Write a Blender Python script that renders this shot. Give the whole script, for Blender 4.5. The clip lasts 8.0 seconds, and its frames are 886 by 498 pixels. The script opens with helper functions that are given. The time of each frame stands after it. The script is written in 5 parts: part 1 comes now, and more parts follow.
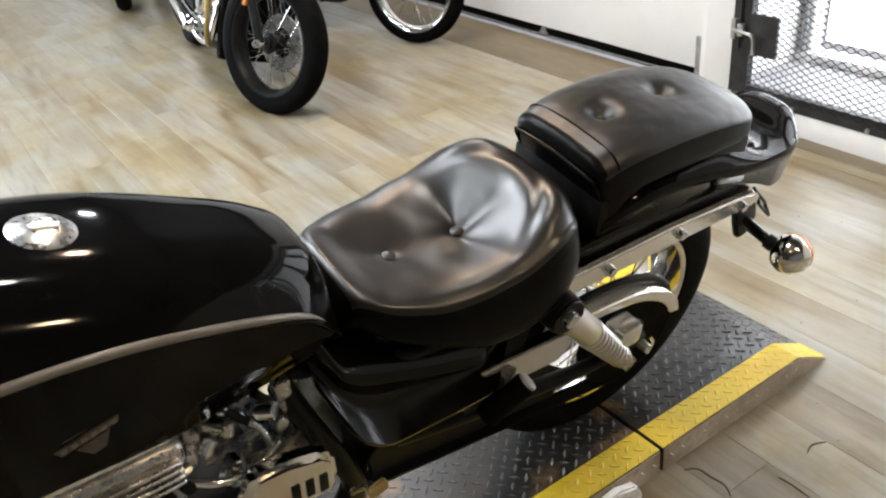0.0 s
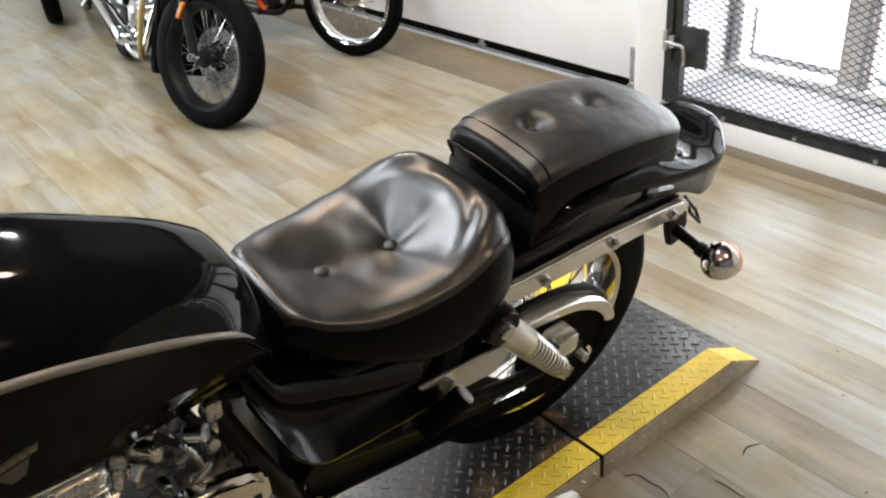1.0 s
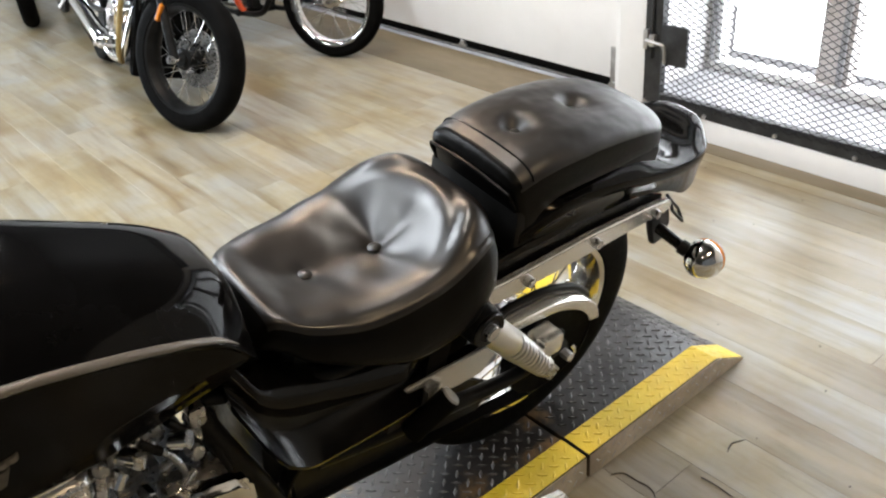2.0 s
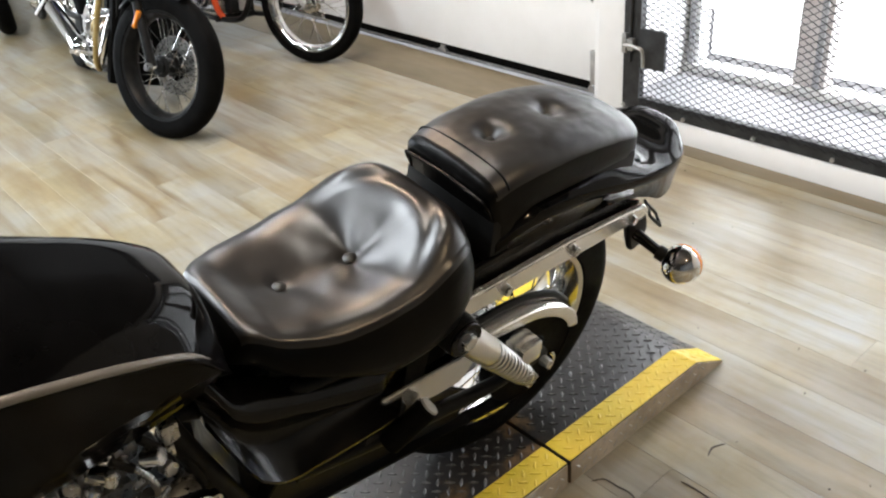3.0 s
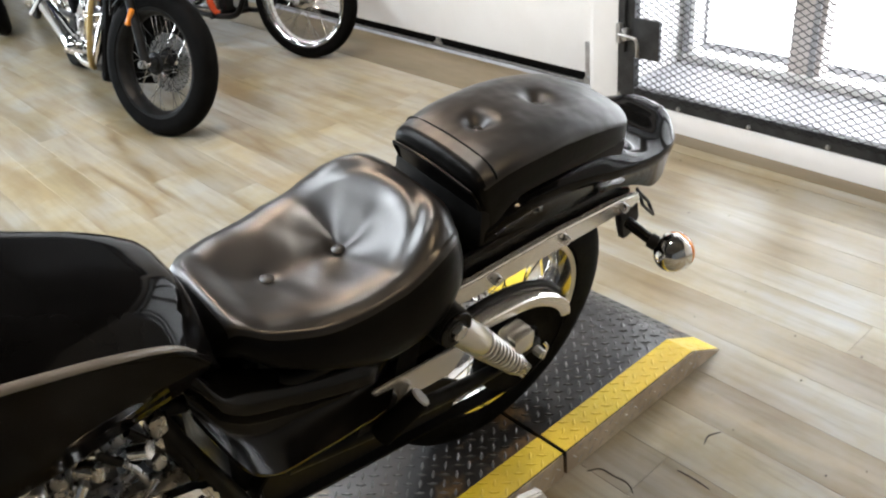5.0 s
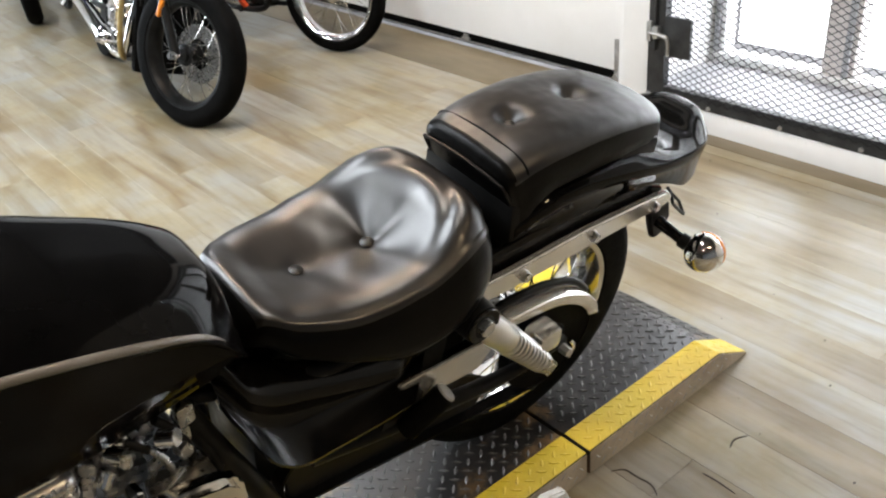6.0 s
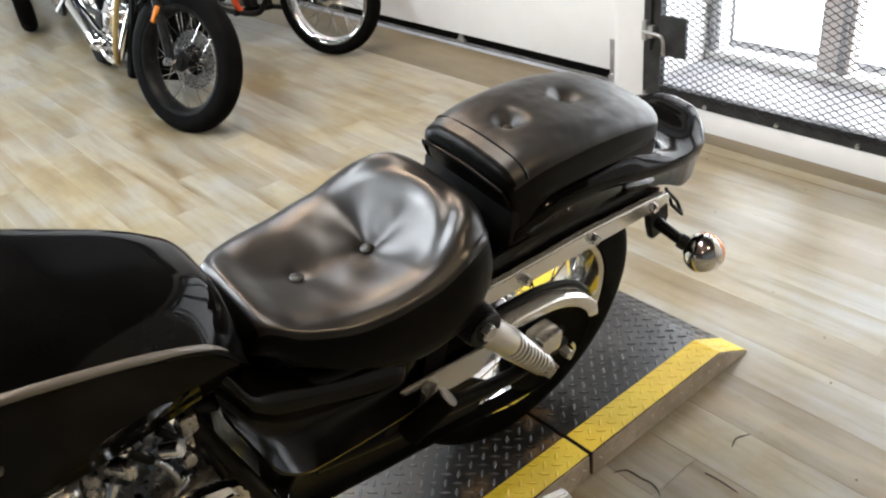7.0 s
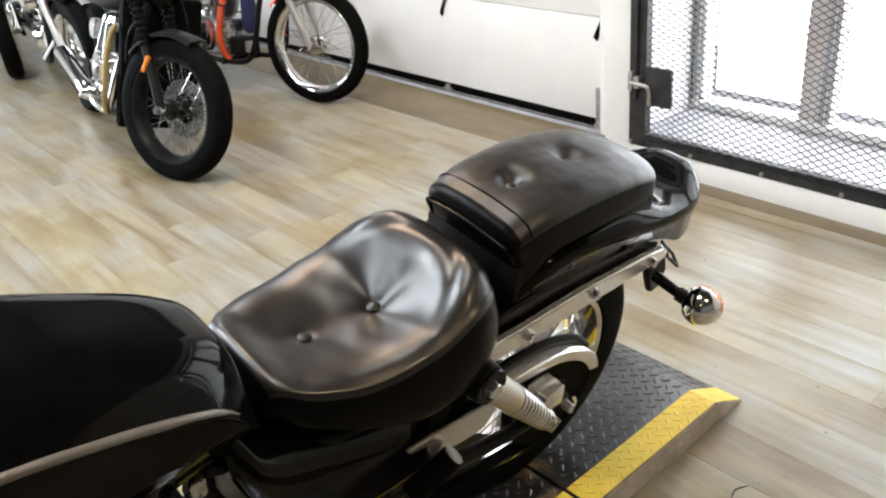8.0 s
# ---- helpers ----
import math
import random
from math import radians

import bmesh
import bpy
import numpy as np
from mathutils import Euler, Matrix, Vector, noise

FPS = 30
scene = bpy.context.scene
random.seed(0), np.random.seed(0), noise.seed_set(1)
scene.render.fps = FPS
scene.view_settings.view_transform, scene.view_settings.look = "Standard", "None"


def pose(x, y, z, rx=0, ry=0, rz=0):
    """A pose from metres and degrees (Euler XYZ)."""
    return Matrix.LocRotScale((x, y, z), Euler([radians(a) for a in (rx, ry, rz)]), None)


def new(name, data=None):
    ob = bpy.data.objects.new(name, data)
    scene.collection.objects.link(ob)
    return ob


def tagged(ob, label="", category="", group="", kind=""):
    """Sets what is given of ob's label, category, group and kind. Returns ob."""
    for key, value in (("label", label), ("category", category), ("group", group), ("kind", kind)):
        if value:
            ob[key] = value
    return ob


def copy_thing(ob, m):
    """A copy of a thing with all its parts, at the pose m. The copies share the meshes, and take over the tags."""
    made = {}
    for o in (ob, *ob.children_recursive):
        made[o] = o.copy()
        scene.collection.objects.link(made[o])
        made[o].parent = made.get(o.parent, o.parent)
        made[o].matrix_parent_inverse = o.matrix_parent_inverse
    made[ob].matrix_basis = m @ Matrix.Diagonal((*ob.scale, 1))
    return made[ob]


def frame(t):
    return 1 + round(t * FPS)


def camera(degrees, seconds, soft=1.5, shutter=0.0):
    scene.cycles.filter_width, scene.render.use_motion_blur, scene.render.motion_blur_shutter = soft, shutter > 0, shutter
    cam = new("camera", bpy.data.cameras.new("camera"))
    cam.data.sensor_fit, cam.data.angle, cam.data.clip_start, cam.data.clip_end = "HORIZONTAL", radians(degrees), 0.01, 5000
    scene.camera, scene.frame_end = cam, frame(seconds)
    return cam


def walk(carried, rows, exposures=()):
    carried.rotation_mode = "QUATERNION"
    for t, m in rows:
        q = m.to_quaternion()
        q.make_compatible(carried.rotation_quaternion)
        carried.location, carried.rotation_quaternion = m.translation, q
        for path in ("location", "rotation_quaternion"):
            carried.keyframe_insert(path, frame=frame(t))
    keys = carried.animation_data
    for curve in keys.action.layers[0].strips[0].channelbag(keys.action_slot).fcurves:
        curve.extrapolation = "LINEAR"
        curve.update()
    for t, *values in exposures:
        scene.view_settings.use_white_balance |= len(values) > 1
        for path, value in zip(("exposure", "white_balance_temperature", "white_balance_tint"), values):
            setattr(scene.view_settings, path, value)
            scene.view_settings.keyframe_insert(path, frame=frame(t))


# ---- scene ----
# ---------------------------------------------------------------- camera and its walk
cam = camera(55.7, 8.0, soft=2.2)
PATH = [
    (0.0, -0.0436, 0.0137, 1.4289, -30.7574, 5.2528, -35.0202),
    (0.5, -0.0184, 0.0050, 1.4315, -29.9624, 4.9918, -38.6492),
    (1.0, -0.0242, 0.0061, 1.4275, -30.2870, 4.3947, -38.7620),
    (1.5, -0.0268, 0.0100, 1.4266, -30.4339, 4.4145, -39.2876),
    (3.0, -0.0019, 0.0089, 1.4330, -30.3003, 4.4905, -41.3009),
    (3.5, 0.0000, 0.0000, 1.4333, -30.4730, 4.8185, -41.3843),
    (4.0, 0.0020, -0.0065, 1.4302, -30.4904, 4.5220, -41.8267),
    (5.5, 0.0162, -0.0008, 1.4169, -30.6918, 5.6207, -41.4262),
    (6.0, 0.0068, 0.0090, 1.4144, -30.6820, 4.9587, -39.7523),
    (6.5, 0.0077, 0.0106, 1.4221, -30.6006, 5.9299, -40.1404),
    (7.0, 0.0059, 0.0126, 1.4230, -30.7269, 5.6340, -40.3259),
    (7.5, -0.0049, 0.0201, 1.4315, -30.3266, 5.1546, -40.1322),
    (7.6, -0.0053, 0.0212, 1.4345, -30.3500, 4.9000, -40.4873),
    (7.7, -0.0070, 0.0270, 1.4365, -29.8807, 4.9500, -40.9089),
    (7.8, -0.0085, 0.0315, 1.4420, -29.1846, 5.2000, -41.4400),
    (7.9, -0.0125, 0.0375, 1.4470, -28.6600, 5.1200, -41.6700),
    (8.0, -0.0195, 0.0412, 1.4555, -28.0527, 5.1958, -41.6114),
]
walk(cam, [(t, pose(x, y, z, 90 + pitch, roll, yaw)) for t, x, y, z, pitch, roll, yaw in PATH])

# ---------------------------------------------------------------- world, lamps, exposure
scene.view_settings.exposure = 0.0
world = bpy.data.worlds.new("world")
scene.world = world
world.use_nodes = True
wn = world.node_tree
sky = wn.nodes.new("ShaderNodeTexSky")
sky.sky_type = "NISHITA"
sky.sun_disc = False
sky.sun_elevation = radians(35)
sky.sun_rotation = radians(120)
wn.links.new(sky.outputs[0], wn.nodes["Background"].inputs[0])
wn.nodes["Background"].inputs[1].default_value = 0.1
CEIL = 3.4


def area_lamp(x, y, z, power, size, color, size_y=0.0, turn=(0, 0, 0)):
    data = bpy.data.lights.new("lamp", "AREA")
    data.energy, data.size, data.color = power, size, color
    data.shape = "RECTANGLE" if size_y else "DISK"
    if size_y:
        data.size_y = size_y
    ob = new("lamp", data)
    ob.matrix_world = pose(x, y, z, *turn)
    return ob


TUNGSTEN = (1.0, 0.76, 0.48)
WARM, COOL = (1.0, 0.93, 0.84), (0.90, 0.95, 1.0)
SPOTS, LED_WHITE = (1.0, 0.74, 0.52), (0.92, 0.96, 1.0)
LAMPS = [(1.35, -1.2, 34, TUNGSTEN), (-1.0, -0.9, 18, TUNGSTEN), (1.0, 1.35, 30, WARM), (-1.2, 1.6, 36, LED_WHITE), (1.5, 2.6, 42, SPOTS), (2.0, 4.4, 52, LED_WHITE), (-1.0, 4.3, 38, LED_WHITE), (1.4, 6.7, 40, LED_WHITE), (-1.0, 6.7, 40, LED_WHITE)]
for lx, ly, power, tint in LAMPS:
    area_lamp(lx, ly, CEIL - 0.075, power, 0.19, tint)
# cool-white fill panels, added out of view to brighten seat and floor
FILL_PANELS = [(-0.45, 3.0), (-2.1, 4.6)]
for lx, ly in FILL_PANELS:
    area_lamp(lx, ly, CEIL - 0.04, 100, 1.16, (0.88, 0.94, 1.0), 0.76)
# daylight in the window opening beside the gate
area_lamp(3.34, 1.09, 1.10, 72, 1.84, COOL, 2.0, (0, 90, 0))
# cool fill light in the added, unseen windows of the far end
area_lamp(-1.95, 9.52, 1.78, 310, 2.6, (0.78, 0.89, 1.0), 2.55, (-90, 0, 0))


# ---------------------------------------------------------------- materials
def mat(name, color, rough=0.5, metal=0.0, coat=0.0, spec=0.5):
    m = bpy.data.materials.new(name)
    m.use_nodes = True
    b = m.node_tree.nodes["Principled BSDF"]
    b.inputs["Base Color"].default_value = (*color, 1)
    b.inputs["Roughness"].default_value = rough
    b.inputs["Metallic"].default_value = metal
    b.inputs["Coat Weight"].default_value = coat
    b.inputs["Coat Roughness"].default_value = 0.04
    b.inputs["Specular IOR Level"].default_value = spec
    return m


def node(m, kind, **sets):
    n = m.node_tree.nodes.new(kind)
    for k, v in sets.items():
        n.inputs[k.replace("_", " ")].default_value = v
    return n


def wire(m, a, ai, b, bi):
    m.node_tree.links.new(a.outputs[ai], b.inputs[bi])


def coords(m, scale=(1, 1, 1), kind="Object"):
    tc = m.node_tree.nodes.new("ShaderNodeTexCoord")
    mp = m.node_tree.nodes.new("ShaderNodeMapping")
    mp.inputs["Scale"].default_value = scale
    wire(m, tc, kind, mp, "Vector")
    return mp


def ramp(m, src, out, stops):
    r = m.node_tree.nodes.new("ShaderNodeValToRGB")
    e = r.color_ramp.elements
    while len(e) < len(stops):
        e.new(0.5)
    for el, (p, c) in zip(e, stops):
        el.position, el.color = p, (*c, 1)
    wire(m, src, out, r, "Fac")
    return r


def vary(m, color_a, color_b, scale=6.0, stretch=(1, 1, 1), detail=6.0, rough=None, bump=0.0, bump_scale=60.0, bump_dist=0.002, kind="Object"):
    """Two-scale colour variation, roughness variation and fine relief."""
    b = m.node_tree.nodes["Principled BSDF"]
    mp = coords(m, stretch, kind)
    n = node(m, "ShaderNodeTexNoise", Scale=scale, Detail=detail, Roughness=0.62)
    wire(m, mp, 0, n, "Vector")
    r = ramp(m, n, 0, [(0.3, color_a), (0.7, color_b)])
    wire(m, r, 0, b, "Base Color")
    if rough:
        mr = node(m, "ShaderNodeMapRange")
        mr.inputs["To Min"].default_value, mr.inputs["To Max"].default_value = rough
        n2 = node(m, "ShaderNodeTexNoise", Scale=scale * 3.7, Detail=4.0)
        wire(m, mp, 0, n2, "Vector")
        wire(m, n2, 0, mr, 0)
        wire(m, mr, 0, b, "Roughness")
    if bump:
        n3 = node(m, "ShaderNodeTexNoise", Scale=bump_scale, Detail=5.0)
        wire(m, mp, 0, n3, "Vector")
        bp = node(m, "ShaderNodeBump", Strength=bump, Distance=bump_dist)
        wire(m, n3, 0, bp, "Height")
        wire(m, bp, 0, b, "Normal")
    return m


PAINT = vary(mat("black_gloss_paint", (0.003, 0.003, 0.003), 0.06, 0, 0.0, 0.09), (0.002, 0.002, 0.002), (0.004, 0.0038, 0.004), 9, rough=(0.04, 0.09))
LEATHER = vary(mat("black_vinyl_leather", (0.012, 0.011, 0.011), 0.34, 0, 0, 0.66), (0.002, 0.0018, 0.0016), (0.007, 0.005, 0.0038), 8, rough=(0.27, 0.40))


def creases(m, strength, soft, fine):
    """Soft folds and fine grain as one relief."""
    b = m.node_tree.nodes["Principled BSDF"]
    mp = coords(m, (1.0, 1.25, 1.0))
    n1 = node(m, "ShaderNodeTexNoise", Scale=soft, Detail=1.5, Roughness=0.55, Distortion=0.9)
    n2 = node(m, "ShaderNodeTexNoise", Scale=fine, Detail=3.0)
    wire(m, mp, 0, n1, "Vector")
    wire(m, mp, 0, n2, "Vector")
    b1 = node(m, "ShaderNodeBump", Strength=strength, Distance=0.006)
    b2 = node(m, "ShaderNodeBump", Strength=0.08, Distance=0.0010)
    wire(m, n1, 0, b1, "Height")
    wire(m, n2, 0, b2, "Height")
    wire(m, b1, 0, b2, "Normal")
    wire(m, b2, 0, b, "Normal")


creases(LEATHER, 0.09, 15.0, 120.0)
# darker, duller vinyl copy: shade of the seat sides put into the colour
LEATHER_SHADED = vary(mat("black_vinyl_shaded", (0.006, 0.0055, 0.005), 0.4, 0, 0, 0.09), (0.0015, 0.0014, 0.0013), (0.003, 0.0027, 0.0025), 20, rough=(0.26, 0.36), bump=0.15, bump_scale=90)
SATIN_BLACK = vary(mat("satin_black_paint", (0.003, 0.003, 0.003), 0.2, 0, 0, 0.18), (0.0015, 0.0015, 0.0015), (0.003, 0.0028, 0.0026), 12, rough=(0.14, 0.22))
STRIPE = vary(mat("grey_brown_stripe", (0.15, 0.13, 0.11), 0.3), (0.10, 0.09, 0.078), (0.145, 0.13, 0.112), 15, rough=(0.25, 0.4))
BRIGHT = vary(mat("bright_polished_alloy", (0.8, 0.79, 0.77), 0.2, 0.8), (0.72, 0.71, 0.69), (0.86, 0.85, 0.83), 16, rough=(0.15, 0.28))
SATIN = vary(mat("satin_aluminium", (0.72, 0.72, 0.71), 0.3, 0.8), (0.64, 0.63, 0.61), (0.72, 0.71, 0.69), 9, rough=(0.26, 0.32))
LEATHER_MATT = vary(mat("black_vinyl_grained", (0.012, 0.011, 0.011), 0.45, 0, 0, 0.48), (0.004, 0.0036, 0.0033), (0.010, 0.0085, 0.0075), 6, rough=(0.34, 0.45), bump=0.0)

creases(LEATHER_MATT, 0.10, 18.0, 120.0)
CHROME = vary(mat("chrome", (0.78, 0.77, 0.75), 0.08, 1.0), (0.72, 0.71, 0.69), (0.84, 0.83, 0.81), 14, rough=(0.06, 0.15))
CHROME_DULL = vary(mat("polished_alloy", (0.6, 0.59, 0.57), 0.25, 1.0), (0.30, 0.295, 0.29), (0.62, 0.61, 0.60), 26, rough=(0.18, 0.38), bump=0.15, bump_scale=200)
STEEL = vary(mat("galvanised_steel", (0.4, 0.4, 0.4), 0.42, 0.9), (0.36, 0.36, 0.36), (0.6, 0.6, 0.59), 30, rough=(0.3, 0.55))
RUBBER = vary(mat("tyre_rubber", (0.014, 0.014, 0.014), 0.62, 0, 0, 0.03), (0.002, 0.002, 0.002), (0.0045, 0.0043, 0.004), 18, rough=(0.5, 0.75), bump=0.2, bump_scale=120)
BLACK_METAL = vary(mat("black_painted_metal", (0.012, 0.012, 0.012), 0.4, 0, 0, 0.12), (0.004, 0.004, 0.004), (0.011, 0.011, 0.011), 20, rough=(0.28, 0.5))
PLATE = vary(mat("dark_tread_plate", (0.12, 0.122, 0.126), 0.36, 0.15, 0.0, 0.28), (0.008, 0.008, 0.0082), (0.034, 0.033, 0.033), 4, rough=(0.24, 0.36), bump=0.15, bump_scale=60)


def rusted(m, scale, amount):
    """Brown rust blooms over the plate."""
    b = m.node_tree.nodes["Principled BSDF"]
    base = b.inputs["Base Color"].links[0].from_node
    mp = coords(m)
    n = node(m, "ShaderNodeTexNoise", Scale=scale, Detail=5.0, Roughness=0.6)
    wire(m, mp, 0, n, "Vector")
    r = ramp(m, n, 0, [(0.55, (0, 0, 0)), (0.68, (amount, amount, amount))])
    mx = node(m, "ShaderNodeMixRGB", Color2=(0.20, 0.12, 0.05, 1))
    wire(m, r, 0, mx, 0)
    wire(m, base, 0, mx, 1)
    wire(m, mx, 0, b, "Base Color")


rusted(PLATE, 5.5, 0.75)
LUG = vary(mat("worn_tread_lug", (0.2, 0.2, 0.205), 0.33, 0.3, 0.0, 0.35), (0.02, 0.02, 0.02), (0.10, 0.097, 0.094), 7, rough=(0.30, 0.46))
YELLOW = vary(mat("yellow_floor_paint", (0.68, 0.42, 0.014), 0.42), (0.46, 0.33, 0.012), (0.66, 0.49, 0.028), 9, rough=(0.34, 0.55), bump=0.25, bump_scale=180)
RAW_PLATE = vary(mat("raw_tread_plate", (0.4, 0.33, 0.24), 0.4, 0.2), (0.26, 0.21, 0.15), (0.55, 0.48, 0.38), 8, rough=(0.3, 0.5), bump=0.2)
WHITE = vary(mat("white_wall_paint", (0.8, 0.8, 0.79), 0.55), (0.75, 0.75, 0.74), (0.83, 0.83, 0.83), 3, rough=(0.45, 0.65), bump=0.08, bump_scale=90)
DOOR_WHITE = vary(mat("white_door_enamel", (0.74, 0.73, 0.69), 0.34), (0.76, 0.76, 0.75), (0.82, 0.82, 0.815), 2.5, rough=(0.28, 0.42), bump=0.06, bump_scale=200)
GREY_WALL = vary(mat("blue_grey_wall_paint", (0.15, 0.17, 0.19), 0.7), (0.13, 0.145, 0.16), (0.18, 0.195, 0.215), 2)
DARK_WALL = vary(mat("dark_wall_paint", (0.1, 0.1, 0.1), 0.7), (0.02, 0.02, 0.02), (0.035, 0.034, 0.033), 2)
CEILING = vary(mat("ceiling_paint", (0.05, 0.05, 0.05), 0.8), (0.035, 0.034, 0.033), (0.06, 0.058, 0.055), 1.5)
GATE_BLACK = vary(mat("black_gate_steel", (0.02, 0.021, 0.022), 0.45, 0.2), (0.012, 0.013, 0.014), (0.04, 0.041, 0.043), 16, rough=(0.35, 0.6), bump=0.1)
MESH_STEEL = vary(mat("dark_mesh_steel", (0.05, 0.052, 0.055), 0.5, 0.4), (0.005, 0.005, 0.0052), (0.016, 0.0162, 0.017), 40, rough=(0.4, 0.6))
ORANGE = mat("amber_plastic", (0.55, 0.17, 0.015), 0.22, 0, 0.3)
RED_LENS = mat("red_lens", (0.45, 0.008, 0.008), 0.12, 0, 0.7)
RED_FRAME = vary(mat("red_frame_paint", (0.5, 0.06, 0.015), 0.22, 0, 0.6), (0.42, 0.045, 0.012), (0.6, 0.08, 0.018), 12, rough=(0.16, 0.3))
BRONZE = vary(mat("bronze_cover", (0.3, 0.22, 0.08), 0.42, 0.3), (0.24, 0.17, 0.06), (0.36, 0.27, 0.11), 12, rough=(0.24, 0.4))
NAVY = vary(mat("navy_cloth", (0.01, 0.014, 0.06), 0.8), (0.006, 0.009, 0.04), (0.014, 0.018, 0.08), 20, bump=0.3)
GREYLEG = vary(mat("silver_fork_alloy", (0.5, 0.49, 0.47), 0.3, 0.8), (0.42, 0.41, 0.4), (0.58, 0.57, 0.55), 12, rough=(0.24, 0.38))
SILL = vary(mat("white_sill", (0.74, 0.74, 0.74), 0.5), (0.27, 0.27, 0.285), (0.50, 0.50, 0.52), 5, rough=(0.4, 0.7), bump=0.1)
WINDOW_FRAME = vary(mat("pale_window_frame", (0.6, 0.56, 0.54), 0.5), (0.52, 0.47, 0.45), (0.66, 0.62, 0.60), 12)
JAMB = vary(mat("white_jamb_paint", (0.85, 0.85, 0.85), 0.5), (0.80, 0.80, 0.80), (0.88, 0.88, 0.88), 6)
DIRT = vary(mat("dark_dirt", (0.05, 0.04, 0.03), 0.85), (0.03, 0.025, 0.02), (0.09, 0.075, 0.06), 30)
CONCRETE = vary(mat("brown_threshold", (0.27, 0.2, 0.12), 0.5), (0.095, 0.072, 0.038), (0.19, 0.15, 0.09), 4, (1, 0.3, 1), rough=(0.32, 0.55), bump=0.12)


def plank_material():
    m = mat("vinyl_plank", (0.4, 0.33, 0.22), 0.38)
    b = m.node_tree.nodes["Principled BSDF"]
    info = m.node_tree.nodes.new("ShaderNodeObjectInfo")
    mp = coords(m, (1, 1, 1))
    off = node(m, "ShaderNodeVectorMath")
    off.operation = "ADD"
    sc = node(m, "ShaderNodeVectorMath")
    sc.operation = "SCALE"
    sc.inputs["Scale"].default_value = 37.0
    comb = node(m, "ShaderNodeCombineXYZ")
    wire(m, info, "Random", comb, 0)
    wire(m, info, "Random", comb, 1)
    wire(m, comb, 0, sc, 0)
    wire(m, mp, 0, off, 0)
    wire(m, sc, 0, off, 1)
    st = node(m, "ShaderNodeMapping")
    st.inputs["Scale"].default_value = (9.0, 1.15, 1)
    wire(m, off, 0, st, "Vector")
    broad = node(m, "ShaderNodeTexNoise", Scale=1.35, Detail=4.0, Roughness=0.46, Distortion=0.7)
    wire(m, st, 0, broad, "Vector")
    st2 = node(m, "ShaderNodeMapping")
    st2.inputs["Scale"].default_value = (46, 3.6, 1)
    wire(m, off, 0, st2, "Vector")
    grain = node(m, "ShaderNodeTexNoise", Scale=1.0, Detail=6.0, Roughness=0.7)
    wire(m, st2, 0, grain, "Vector")
    r1 = ramp(m, broad, 0, [(0.22, (0.125, 0.090, 0.050)), (0.36, (0.200, 0.165, 0.110)), (0.50, (0.248, 0.226, 0.180)), (0.74, (0.312, 0.284, 0.220))])
    big = node(m, "ShaderNodeTexNoise", Scale=2.1, Detail=5.0, Roughness=0.65)
    geo = node(m, "ShaderNodeNewGeometry")
    wire(m, geo, "Position", big, "Vector")
    hue = ramp(m, big, 0, [(0.36, (0.86, 0.77, 0.55)), (0.46, (0.96, 0.93, 0.82)), (0.54, (1.0, 1.02, 1.05)), (0.64, (1.02, 1.09, 1.24))])
    mh = node(m, "ShaderNodeMixRGB", Fac=1.0)
    mh.blend_type = "MULTIPLY"
    wire(m, r1, 0, mh, 1)
    wire(m, hue, 0, mh, 2)
    tone = ramp(m, info, "Random", [(0.0, (0.80, 0.76, 0.70)), (0.3, (1.02, 0.98, 0.92)), (0.65, (0.92, 0.94, 0.98)), (1.0, (1.10, 1.09, 1.06))])
    mx = node(m, "ShaderNodeMixRGB", Fac=1.0)
    mx.blend_type = "MULTIPLY"
    wire(m, mh, 0, mx, 1)
    wire(m, tone, 0, mx, 2)
    g = ramp(m, grain, 0, [(0.30, (0.78, 0.75, 0.70)), (0.46, (0.98, 0.98, 0.97)), (0.66, (1.06, 1.06, 1.06))])
    mx2 = node(m, "ShaderNodeMixRGB", Fac=1.0)
    mx2.blend_type = "MULTIPLY"
    wire(m, mx, 0, mx2, 1)
    wire(m, g, 0, mx2, 2)
    wire(m, mx2, 0, b, "Base Color")
    rr = node(m, "ShaderNodeMapRange")
    rr.inputs["To Min"].default_value, rr.inputs["To Max"].default_value = 0.24, 0.40
    wire(m, broad, 0, rr, 0)
    wire(m, rr, 0, b, "Roughness")
    bp = node(m, "ShaderNodeBump", Strength=0.12, Distance=0.001)
    wire(m, grain, 0, bp, "Height")
    wire(m, bp, 0, b, "Normal")
    return m


PLANK = plank_material()


def glow(name, color, strength):
    m = bpy.data.materials.new(name)
    m.use_nodes = True
    nt = m.node_tree
    e = nt.nodes.new("ShaderNodeEmission")
    e.inputs[0].default_value, e.inputs[1].default_value = (*color, 1), strength
    nt.links.new(e.outputs[0], nt.nodes["Material Output"].inputs[0])
    return m


OUTSIDE = glow("bright_outdoors", (0.97, 0.98, 1.0), 2.2)


def glass_material():
    m = mat("window_glass", (1, 1, 1), 0.02)
    m.node_tree.nodes["Principled BSDF"].inputs["Transmission Weight"].default_value = 1.0
    m.node_tree.nodes["Principled BSDF"].inputs["IOR"].default_value = 1.02
    return m


GLASS = glass_material()


